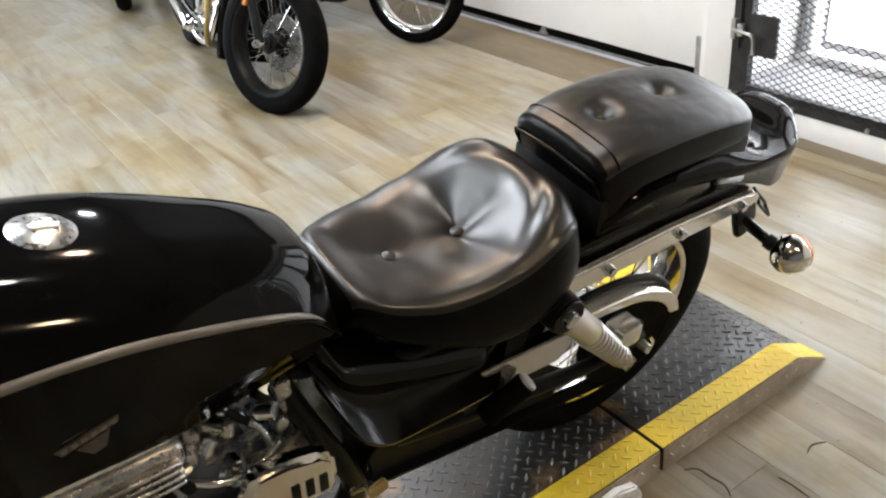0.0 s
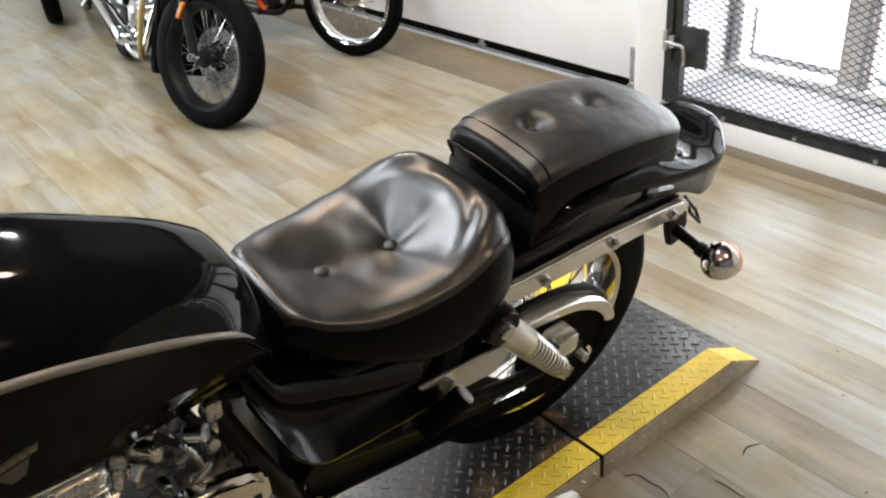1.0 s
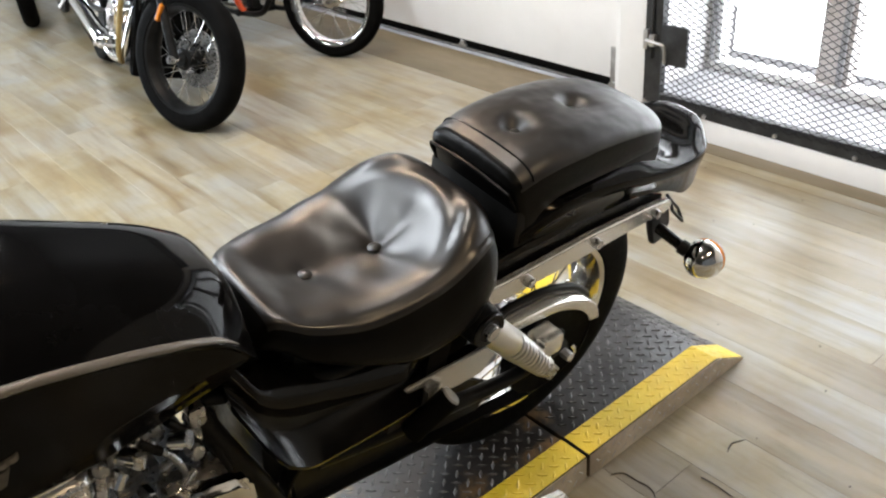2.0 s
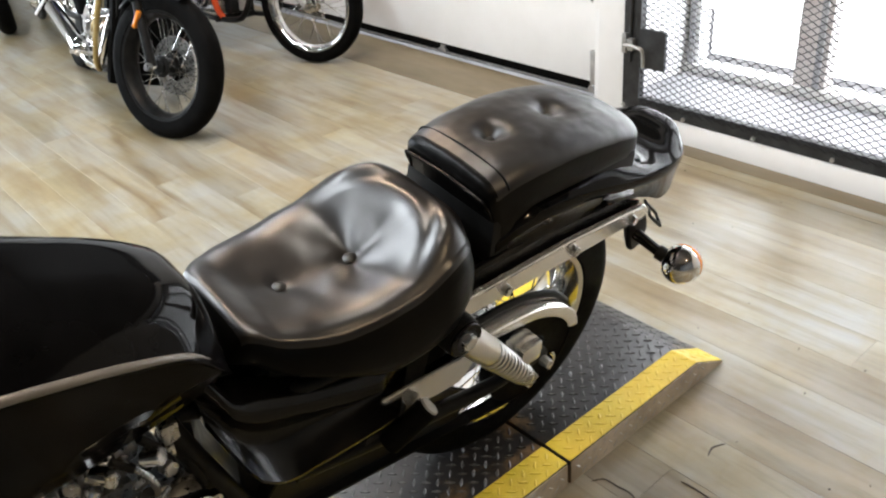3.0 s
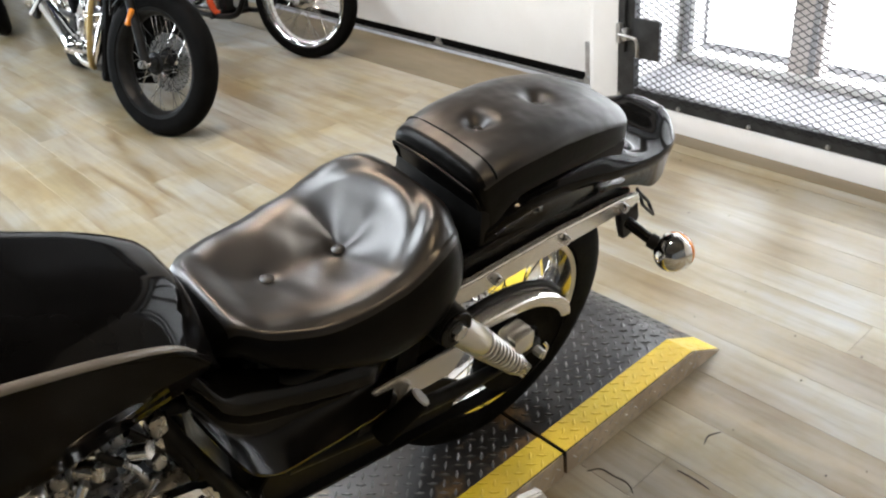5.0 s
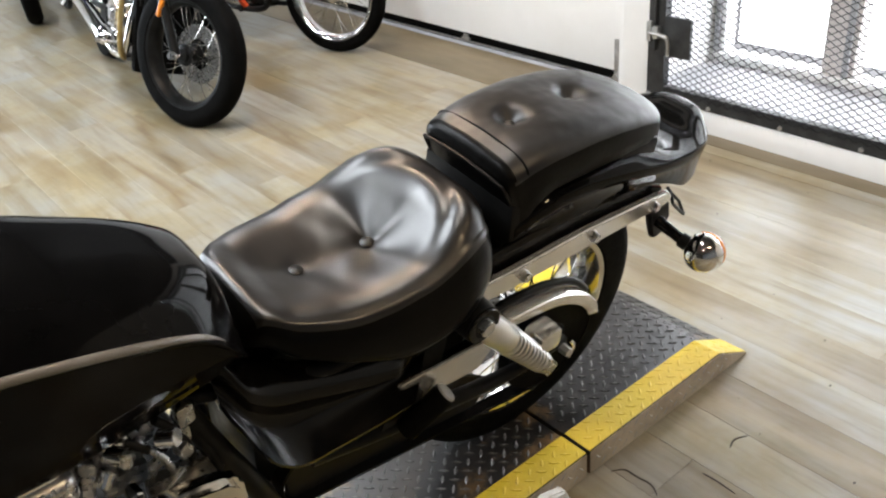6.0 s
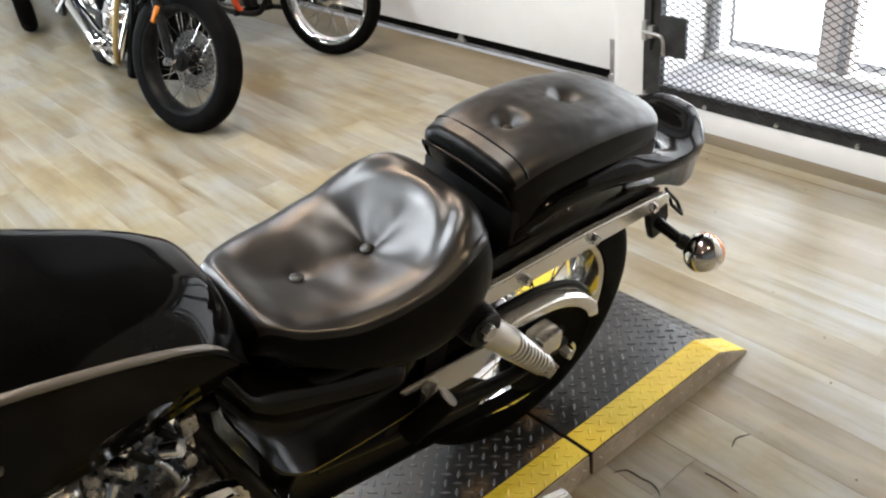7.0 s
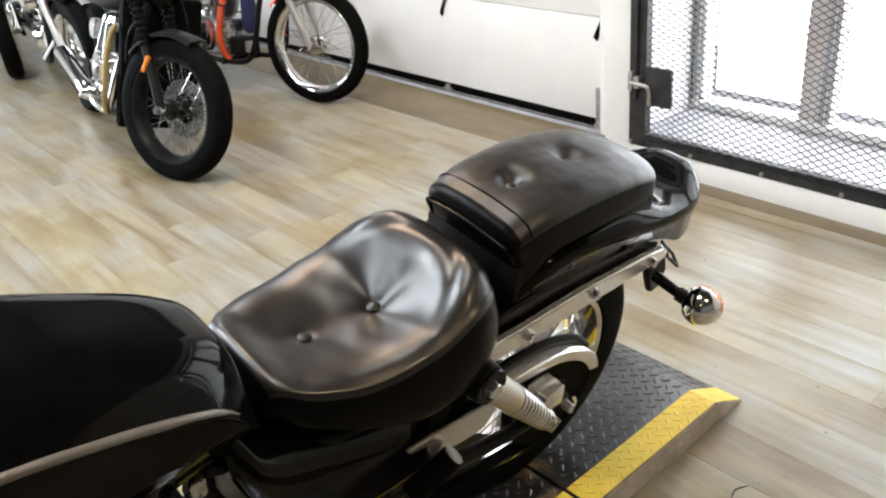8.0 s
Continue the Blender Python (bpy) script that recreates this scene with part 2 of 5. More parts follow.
# ---------------------------------------------------------------- mesh helpers
def link(name, bm, material, parent=None, label="", smooth=True, m=None):
    me = bpy.data.meshes.new(name)
    bmesh.ops.recalc_face_normals(bm, faces=bm.faces)
    bm.to_mesh(me)
    bm.free()
    me.materials.append(material)
    if smooth:
        me.polygons.foreach_set("use_smooth", [True] * len(me.polygons))
        me.set_sharp_from_angle(angle=radians(38))
    ob = new(name, me)
    if m is not None:
        ob.matrix_basis = m
    if parent is not None:
        ob.parent = parent
    if label:
        ob["label"] = label
    return ob


def part(name, bm, material, parent, label="", smooth=True, m=None):
    return link(name, bm, material, parent, label, smooth, m)


def share(name, ob, parent, m):
    """A further piece on the mesh of ob."""
    o = new(name, ob.data)
    o.parent = parent
    o.matrix_basis = m
    return o


def thing(name, label, category, m=None, group="", kind=""):
    e = new(name)
    e.empty_display_size = 0.1
    if m is not None:
        e.matrix_basis = m
    return tagged(e, label, category, group, kind)


def box(x0, x1, y0, y1, z0, z1, bevel=0.0, bm=None, seg=2):
    bm = bm or bmesh.new()
    vs = bmesh.ops.create_cube(bm, size=1.0)["verts"]
    bmesh.ops.transform(bm, verts=vs, matrix=Matrix.Translation(((x0 + x1) / 2, (y0 + y1) / 2, (z0 + z1) / 2)) @ Matrix.Diagonal((x1 - x0, y1 - y0, z1 - z0, 1)))
    if bevel:
        es = list({e for v in vs for e in v.link_edges})
        bmesh.ops.bevel(bm, geom=es, offset=bevel, segments=seg, profile=0.6, affect="EDGES")
    return bm


def rod(a, b, r0, r1=None, seg=14, bm=None, bevel=0.0):
    """A straight rod from a to b."""
    bm = bm or bmesh.new()
    a, b = Vector(a), Vector(b)
    r1 = r0 if r1 is None else r1
    d = b - a
    q = d.to_track_quat("Z", "Y").to_matrix().to_4x4()
    vs = bmesh.ops.create_cone(bm, cap_ends=True, segments=seg, radius1=r0, radius2=r1, depth=d.length)["verts"]
    bmesh.ops.transform(bm, verts=vs, matrix=Matrix.Translation((a + b) / 2) @ q)
    if bevel:
        es = [e for e in {e for v in vs for e in v.link_edges} if len(e.link_faces) == 2 and any(len(f.verts) > 4 for f in e.link_faces)]
        bmesh.ops.bevel(bm, geom=es, offset=bevel, segments=2, affect="EDGES")
    return bm


def smooth_path(pts, n=8):
    """Catmull-Rom points through pts."""
    pts = [Vector(p) for p in pts]
    out = []
    for i in range(len(pts) - 1):
        p0, p1, p2, p3 = pts[max(i - 1, 0)], pts[i], pts[i + 1], pts[min(i + 2, len(pts) - 1)]
        for k in range(n):
            t = k / n
            out.append(0.5 * ((2 * p1) + (p2 - p0) * t + (2 * p0 - 5 * p1 + 4 * p2 - p3) * t * t + (3 * p1 - p0 - 3 * p2 + p3) * t ** 3))
    return out + [pts[-1]]


def tube(pts, r, seg=10, bm=None, n=8, closed_ends=True):
    """A round tube along a smooth path; r may be a function of 0..1."""
    bm = bm or bmesh.new()
    ps = smooth_path(pts, n)
    rings = []
    up = Vector((0.13, 0.27, 0.95)).normalized()
    for i, p in enumerate(ps):
        d = (ps[min(i + 1, len(ps) - 1)] - ps[max(i - 1, 0)]).normalized()
        s = d.cross(up)
        if s.length < 1e-3:
            s = d.cross(Vector((1, 0, 0)))
        s.normalize()
        u = s.cross(d)
        rr = r(i / (len(ps) - 1)) if callable(r) else r
        rings.append([bm.verts.new(p + rr * (math.cos(a) * s + math.sin(a) * u)) for a in [2 * math.pi * k / seg for k in range(seg)]])
    skin(bm, rings)
    return bm


def skin(bm, rings, caps=True, loop=True):
    for a, b in zip(rings, rings[1:]):
        n = len(a)
        for k in range(n if loop else n - 1):
            bm.faces.new((a[k], a[(k + 1) % n], b[(k + 1) % n], b[k]))
    if caps:
        bm.faces.new(list(reversed(rings[0])))
        bm.faces.new(rings[-1])
    return bm


def loft(sections, caps=True):
    """A skin over closed loops of points."""
    bm = bmesh.new()
    return skin(bm, [[bm.verts.new(p) for p in s] for s in sections], caps)


def lathe(profile, seg=48, axis="Y", bm=None):
    """Turns a closed profile of (radius, along) round the axis."""
    bm = bm or bmesh.new()
    rings = []
    for k in range(seg):
        a = 2 * math.pi * k / seg
        c, s = math.cos(a), math.sin(a)
        if axis == "Y":
            rings.append([bm.verts.new((r * c, h, r * s)) for r, h in profile])
        else:
            rings.append([bm.verts.new((r * c, r * s, h)) for r, h in profile])
    n = len(profile)
    for i in range(seg):
        a, b = rings[i], rings[(i + 1) % seg]
        for k in range(n):
            bm.faces.new((a[k], a[(k + 1) % n], b[(k + 1) % n], b[k]))
    return bm


def prism(outline, v0, v1, bevel=0.0, axis="Y"):
    """An outline of (u, w) given thickness along v, with a small bevel."""
    bm = bmesh.new()
    vs = [bm.verts.new((u, v0, w)) for u, w in outline]
    f = bm.faces.new(vs)
    ex = bmesh.ops.extrude_face_region(bm, geom=[f])["geom"]
    bmesh.ops.translate(bm, verts=[g for g in ex if isinstance(g, bmesh.types.BMVert)], vec=(0, v1 - v0, 0))
    if bevel:
        bmesh.ops.bevel(bm, geom=list(bm.edges), offset=bevel, segments=2, affect="EDGES", clamp_overlap=True)
    return bm


def curve(table):
    """A smooth function through (x, y) pairs."""
    xs, ys = [p[0] for p in table], [p[1] for p in table]

    def f(x):
        if x <= xs[0]:
            return ys[0]
        if x >= xs[-1]:
            return ys[-1]
        i = max(k for k in range(len(xs)) if xs[k] <= x)
        t = (x - xs[i]) / (xs[i + 1] - xs[i])
        h = xs[i + 1] - xs[i]

        def slope(k):
            if k == 0 or k == len(xs) - 1:
                j = 1 if k == 0 else k
                return (ys[j] - ys[j - 1]) / (xs[j] - xs[j - 1])
            return (ys[k + 1] - ys[k - 1]) / (xs[k + 1] - xs[k - 1])
        m0, m1 = slope(i) * h, slope(i + 1) * h
        return (2 * t ** 3 - 3 * t * t + 1) * ys[i] + (t ** 3 - 2 * t * t + t) * m0 + (-2 * t ** 3 + 3 * t * t) * ys[i + 1] + (t ** 3 - t * t) * m1
    return f

# ---------------------------------------------------------------- the room
WALL_X, GATE_X = 2.991, 2.749          # garage door face, gate face
ROOM = (-5.0, -3.4, 9.6)               # west wall x, south wall y, north wall y


def structure(name, bm, material, label, category, smooth=True):
    ob = link(name, bm, material, None, "", smooth)
    return tagged(ob, label, category, kind="structure")


floor_ob = structure("floor", box(ROOM[0] - 0.2, 2.95, ROOM[1] - 0.2, ROOM[2] + 0.2, -0.12, -0.006), DIRT, "vinyl plank floor in mixed tan and grey oak tones", "floor", False)
structure("ground", box(2.952, 40, -25, 35, -0.12, -0.03), SILL, "pale ground outside the windows", "ground", False)
structure("floor_edging", box(2.665, 2.748, -3.39, 2.415, -0.006, 0.0015, 0.002), CONCRETE, "brown worn floor edging under the gate", "trim")
structure("threshold", box(2.60, 2.95, 2.42, ROOM[2], -0.006, 0.001, 0.002), CONCRETE, "worn brown threshold strip along the garage door", "threshold")
structure("ceiling", box(ROOM[0] - 0.2, 3.6, ROOM[1] - 0.2, ROOM[2] + 0.2, CEIL, CEIL + 0.15), CEILING, "dark painted open workshop ceiling", "ceiling", False)
structure("wall_west", box(ROOM[0] - 0.2, ROOM[0], ROOM[1] - 0.2, ROOM[2] + 0.2, -0.006, CEIL), DARK_WALL, "plain dark painted wall", "wall", False)
structure("wall_south", box(ROOM[0], 3.2, ROOM[1] - 0.2, ROOM[1], -0.006, CEIL), GREY_WALL, "plain blue-grey painted wall", "wall", False)
for nm, b4 in (("wall_north_low", (-5.0, 3.2, -0.006, 0.45)), ("wall_north_head", (-5.0, 3.2, 3.1, CEIL)), ("wall_north_west", (-5.0, -3.3, 0.452, 3.098)), ("wall_north_east", (-0.6, 3.2, 0.452, 3.098))):
    structure(nm, box(b4[0], b4[1], ROOM[2], ROOM[2] + 0.2, b4[2], b4[3]), WHITE, "white painted wall round the added far windows", "wall", False)
# no window known here: added for a cool sheen on floor and tank
win2 = thing("window_2", "added tall bright windows at the far end, out of view", "window", kind="structure")
for k in range(3):
    xw = -3.3 + 1.35 * k
    part("window_frame", box(xw - (0 if k == 0 else 0.04), xw + (0 if k == 2 else 0.04) + (0.04 if k == 0 else 0), ROOM[2] + 0.05, ROOM[2] + 0.13, 0.452, 3.098, 0.006), WINDOW_FRAME, win2)
    if k < 2:
        pn = part("pane", box(xw + 0.042, xw + 1.308, ROOM[2] + 0.09, ROOM[2] + 0.096, 0.454, 3.096), GLASS, win2, smooth=False)
        pn.visible_shadow = False
structure("backdrop", box(-6.0, 5.0, ROOM[2] + 1.2, ROOM[2] + 1.25, -0.02, 4.0), OUTSIDE, "bright glowing backdrop outside the added far windows", "backdrop", False)
# east wall: post between garage door and gate, wall over both, wall beyond the gate
structure("wall_post", box(2.766, 3.26, 2.136, 2.279, -0.006, 2.3, 0.004), WHITE, "white painted post between garage door and gate", "post")
structure("wall_east_head", box(2.766, 3.26, ROOM[1], ROOM[2], 2.302, CEIL), DARK_WALL, "dark painted wall above garage door and gate", "wall", False)
structure("wall_gate_head", box(2.80, 3.26, 0.05, 2.134, 2.102, 2.3), WHITE, "white wall above the gate recess", "wall", False)
structure("wall_east", box(2.766, 3.26, ROOM[1], 0.05, -0.006, 2.3), WHITE, "white painted wall beside the gate", "wall", False)
structure("wall_garage_reveal", box(2.96, 3.26, 2.281, 2.46, -0.006, 2.3), WHITE, "white reveal beside the garage door", "wall", False)
structure("wall_garage_far", box(2.766, 3.26, 7.3, ROOM[2], -0.006, 2.3), WHITE, "white painted wall beyond the garage door", "wall", False)
structure("baseboard", box(2.749, 2.80, 0.05, 2.134, -0.006, 0.092, 0.004), WHITE, "white painted board under the mesh gate", "baseboard")
structure("window_sill_floor", box(2.802, 3.24, 0.05, 2.134, -0.006, 0.128, 0.003), SILL, "deep white sill behind the mesh gate", "sill")

# garage door: sections with hinges, seal and corner bracket
door = thing("garage_door", "white sectional garage door with black bottom seal", "garage door", kind="structure")
GY0, GY1 = 2.462, 7.3
z = 0.055
for k in range(4):
    h = 0.485 if k == 0 else 0.545
    bm = box(WALL_X, WALL_X + 0.045, GY0, GY1, z, z + h - 0.004, 0.005)
    sec = part("panel", bm, DOOR_WHITE, door)
    if k:
        for y in (2.484, 3.553, 4.62, 5.69, 6.76):
            hb = prism([(-0.028, -0.075), (-0.012, -0.085), (0.0, -0.03), (0.012, 0.028), (0.028, 0.035), (0.028, 0.0), (0.016, -0.03)], -0.006, 0.0, 0.0015)
            hg = part("hinge", hb, STEEL, sec, "galvanised door hinge", m=pose(WALL_X - 0.001, y, z, 0, 0, -90) @ Matrix.Diagonal((1.25, 1.0, 1.25, 1)))
    z += h
part("bottom_seal", box(WALL_X + 0.002, WALL_X + 0.04, GY0, GY1, 0.014, 0.054, 0.006), RUBBER, door, "black rubber bottom seal")
part("seal_strip", box(WALL_X - 0.004, WALL_X + 0.03, GY0, GY1, 0.0, 0.012, 0.003), STEEL, door, "aluminium floor strip")
cb = part("corner_bracket", box(WALL_X - 0.012, WALL_X - 0.001, 2.463, 2.505, 0.004, 0.21, 0.003), STEEL, door, "galvanised corner bracket")
part("roller", rod((WALL_X - 0.03, 2.484, 0.03), (WALL_X - 0.012, 2.484, 0.03), 0.018), STEEL, cb)
clip = box(WALL_X - 0.016, WALL_X - 0.001, 3.54, 3.605, 0.018, 0.032, 0.002)
box(WALL_X - 0.012, WALL_X - 0.001, 3.555, 3.59, 0.030, 0.052, 0.002, clip)
part("clip", clip, STEEL, door, "small steel door clip")

# window behind the gate, three lights between mullions, blown-out daylight outside
WX = 3.24
win = thing("window_1", "bright window with slim grey frames behind the mesh gate", "window", kind="structure")
part("window_sill", box(WX - 0.05, WX + 0.05, 0.05, 2.134, 0.129, 0.165, 0.004), JAMB, win)
for y0, y1 in ((2.075, 2.134), (1.49, 1.625), (0.86, 0.995), (0.05, 0.11)):
    fr = part("window_frame", box(WX - 0.035, WX + 0.045, y0, y1, 0.166, 2.06, 0.006), WINDOW_FRAME if 0.5 < y0 < 2.0 else JAMB, win)
    part("bead", box(WX - 0.05, WX - 0.0355, y0 + 0.02, y0 + 0.045, 0.167, 2.05, 0.004), SILL, fr)
part("window_frame", box(WX - 0.035, WX + 0.045, 0.05, 2.134, 2.06, 2.10, 0.006), WINDOW_FRAME, win)
for y0, y1 in ((1.63, 2.07), (1.0, 1.485), (0.115, 0.855)):
    pane = part("pane", box(WX, WX + 0.006, y0, y1, 0.17, 2.058), GLASS, win, smooth=False)
    pane.visible_shadow = False
structure("backdrop", box(4.6, 4.65, -3.0, 6.0, -0.02, 4.0), OUTSIDE, "overexposed daylight outside the window", "backdrop", False)

# mesh gate
gate = thing("mesh_gate", "black steel security gate with expanded metal mesh", "gate", kind="structure")
GY = (0.30, 2.132)
stile = part("gate_stile", box(GATE_X - 0.004, GATE_X + 0.034, 2.05, GY[1], 0.0935, 2.095, 0.003), GATE_BLACK, gate)
part("gate_stile", box(GATE_X - 0.004, GATE_X + 0.034, GY[0], 0.36, 0.0935, 2.095, 0.003), GATE_BLACK, gate)
rail = part("bottom_rail", box(GATE_X - 0.0035, GATE_X + 0.034, 0.361, 2.049, 0.0935, 0.152, 0.003), GATE_BLACK, gate)
part("top_rail", box(GATE_X - 0.0035, GATE_X + 0.034, 0.361, 2.049, 2.045, 2.095, 0.003), GATE_BLACK, gate)
part("gate_tube", rod((GATE_X - 0.012, 2.092, 0.3), (GATE_X - 0.012, 2.092, 1.6), 0.006), GATE_BLACK, gate)
bolt_bm = rod((0, 0, 0), (-0.008, 0, 0), 0.009, 0.0075, 10)
bolt0 = None
for y in (2.122, 1.825, 1.514, 1.206, 0.9, 0.6):
    m = pose(GATE_X - 0.0037, y, 0.107)
    if bolt0 is None:
        bolt0 = part("bolt", bolt_bm, STEEL, gate, "zinc bolt head", m=m)
    else:
        share("bolt", bolt0, gate, m)["label"] = "zinc bolt head"
lp = part("lock_plate", box(GATE_X - 0.012, GATE_X + 0.004, 1.925, 2.049, 0.285, 0.445, 0.003), GATE_BLACK, gate)
lt = tube([(GATE_X - 0.03, 2.11, 0.372), (GATE_X - 0.035, 2.05, 0.372), (GATE_X - 0.034, 2.02, 0.365), (GATE_X - 0.033, 2.012, 0.335), (GATE_X - 0.032, 2.012, 0.295)], 0.0075, 10)
part("latch_handle", lt, STEEL, gate, "steel slide-bolt handle")
lb = box(GATE_X - 0.028, GATE_X - 0.0045, 2.07, 2.098, 0.35, 0.40, 0.004)
box(GATE_X - 0.024, GATE_X - 0.0045, 2.105, 2.128, 0.335, 0.415, 0.004, lb)
part("latch_body", lb, STEEL, gate, "worn slide-bolt body")

# expanded metal: crossing zigzag strands with thickness
bm = bmesh.new()
CW, CH = 0.046, 0.0128
ny, nz = int((2.052 - 0.358) / (CW / 2)), int((2.055 - 0.128) / CH)
xg = GATE_X - 0.008


def strand(a, b, half, deep):
    a, b = Vector(a), Vector(b)
    n = Vector((0, -(b - a).z, (b - a).y)).normalized() * half
    dx = Vector((deep, 0, 0))
    q = [a - n - dx, b - n - dx, b + n - dx, a + n - dx, a - n + dx, b - n + dx, b + n + dx, a + n + dx]
    v = [bm.verts.new(p) for p in q]
    for f in ((0, 1, 2, 3), (7, 6, 5, 4), (0, 4, 5, 1), (3, 2, 6, 7)):
        bm.faces.new([v[i] for i in f])


for j in range(nz):
    for i in range(ny):
        y0, z0 = 0.358 + i * CW / 2, 0.128 + j * CH
        if (i + j) % 2 == 0:
            strand((xg - 0.002, y0, z0), (xg + 0.002, y0 + CW / 2, z0 + CH), 0.0015, 0.0012)
        else:
            strand((xg + 0.002, y0, z0 + CH), (xg - 0.002, y0 + CW / 2, z0), 0.0015, 0.0012)
tagged(part("mesh_infill", bm, MESH_STEEL, gate, "dark expanded metal mesh", smooth=False), kind="stuff")

# ---------------------------------------------------------------- loading ramp under the motorcycle
RT, RY0, RY1, SEAM, TOPX, TIPX = 0.067, 0.921, 1.545, 1.03, 1.515, 1.642
YB = 0.077                            # width of the painted borders


def ramp_body(x0, x1, tip=None):
    """Plate deck with straight or tapering end."""
    o = [(x0, 0.0), (x0, RT)] + ([(x1, RT), (tip, 0.003), (tip, 0.0)] if tip else [(x1, RT), (x1, 0.0)])
    return prism(o, RY0, RY1, 0.0025)


def slab(x0, x1, y0, y1, z0, z1, t=0.0012):
    """A thin paint coat from (x0, z0) to (x1, z1)."""
    b = bmesh.new()
    v = [b.verts.new(p) for p in ((x0, y0, z0 + 0.0004), (x1, y0, z1 + 0.0004), (x1, y1, z1 + 0.0004), (x0, y1, z0 + 0.0004), (x0, y0, z0 + t), (x1, y0, z1 + t), (x1, y1, z1 + t), (x0, y1, z0 + t))]
    for f in ((3, 2, 1, 0), (4, 5, 6, 7), (0, 1, 5, 4), (1, 2, 6, 5), (2, 3, 7, 6), (3, 0, 4, 7)):
        b.faces.new([v[i] for i in f])
    return b


def lugs(x0, x1, y0, y1, height, side=False, pitch=0.0262, seed=3, tall=0.0022):
    """Raised lens-shaped treads in alternating directions; height(x) is the deck."""
    b = bmesh.new()
    rnd = random.Random(seed)
    q = math.sqrt(0.5)
    n = int(((x1 - x0) + (y1 - y0)) / pitch) + 2
    for i in range(-n, n + 1):
        for j in range(-n, n + 1):
            cx, cy = x0 + 0.01 + (i - j) * pitch * q, y0 + 0.01 + (i + j) * pitch * q
            if not (x0 + 0.010 < cx < x1 - 0.010 and y0 + 0.009 < cy < y1 - 0.009):
                continue
            turned = (i + j) % 2 == 0
            L, Wd, Hh = 0.0135 * rnd.uniform(0.94, 1.04), 0.0042, tall * rnd.uniform(0.8, 1.1)
            vs = []
            for px, py, pz in [(-L, 0, 0), (0, -Wd, 0), (L, 0, 0), (0, Wd, 0), (-L * 0.55, 0, Hh), (L * 0.55, 0, Hh)]:
                ax, ay = (q * (px - py), q * (px + py)) if turned else (q * (px + py), q * (py - px))
                if side:
                    vs.append(b.verts.new((cx + ax, RY0 - pz + 0.0003, cy + ay)))
                else:
                    vs.append(b.verts.new((cx + ax, cy + ay, height(cx + ax) + 0.0003 + pz)))
            for f in ((0, 1, 4), (1, 5, 4), (1, 2, 5), (2, 3, 5), (3, 4, 5), (3, 0, 4)):
                b.faces.new([vs[k] for k in f])
    return b


def deck(x):
    return RT if x < TOPX else RT + (x - TOPX) / (TIPX - TOPX) * (0.003 - RT)


for sec, (x0, x1, tip, lab) in enumerate(((-1.25, SEAM - 0.004, None, "long section of black diamond plate ramp with yellow edges"), (SEAM + 0.004, TOPX, TIPX, "sloping end section of diamond plate ramp with yellow edges"))):
    rp = thing("ramp_section", lab, "ramp", pose(0, 0, 0), "loading ramp")
    body = part("deck", ramp_body(x0, x1, tip), PLATE, rp)
    end = tip or x1
    for y0, y1 in ((RY0 + 0.002, RY0 + YB), (RY1 - YB, RY1 - 0.002)):
        border = part("yellow_border", slab(x0 + 0.002, x1, y0, y1, RT, RT), YELLOW, rp, "worn yellow safety paint", False)
        if tip:
            part("yellow_border", slab(x1, tip - 0.004, y0, y1, RT, 0.0045), YELLOW, rp, "worn yellow safety paint", False)
        tagged(part("painted_tread", lugs(max(x0, -0.15), end, y0, y1, lambda x: deck(x) + 0.001, tall=0.0013), YELLOW, border, "", False), kind="stuff")
    tagged(part("tread", lugs(max(x0, -0.15), end, RY0 + YB + 0.004, RY1 - YB - 0.004, deck), LUG, body, "raised worn tread lugs", False), kind="stuff")
    side = part("side_plate", prism([(x0 + 0.002, 0.001), (x0 + 0.002, RT - 0.002), (x1 - (0.0 if tip else 0.002), RT - 0.002)] + ([(tip - 0.003, 0.0035), (tip - 0.003, 0.001)] if tip else [(x1 - 0.002, 0.001)]), RY0 - 0.0012, RY0 + 0.0005), RAW_PLATE, rp, "bare tread plate edge", False)
    tagged(part("side_tread", lugs(max(x0, 0.2), min(end, 1.56), 0.006, RT, None, True, 0.0262, 5, 0.0028), STEEL, side, "", False), kind="stuff")

# ---------------------------------------------------------------- the black cruiser on the ramp
AX, AR = 0.985, 0.325                  # rear axle along the bike, tyre radius
cruiser = thing("motorcycle", "black cruiser with buttoned leather seats and chrome trim on ramp", "motorcycle", pose(0, 1.163, 0.067, 11.9, 0, 0))


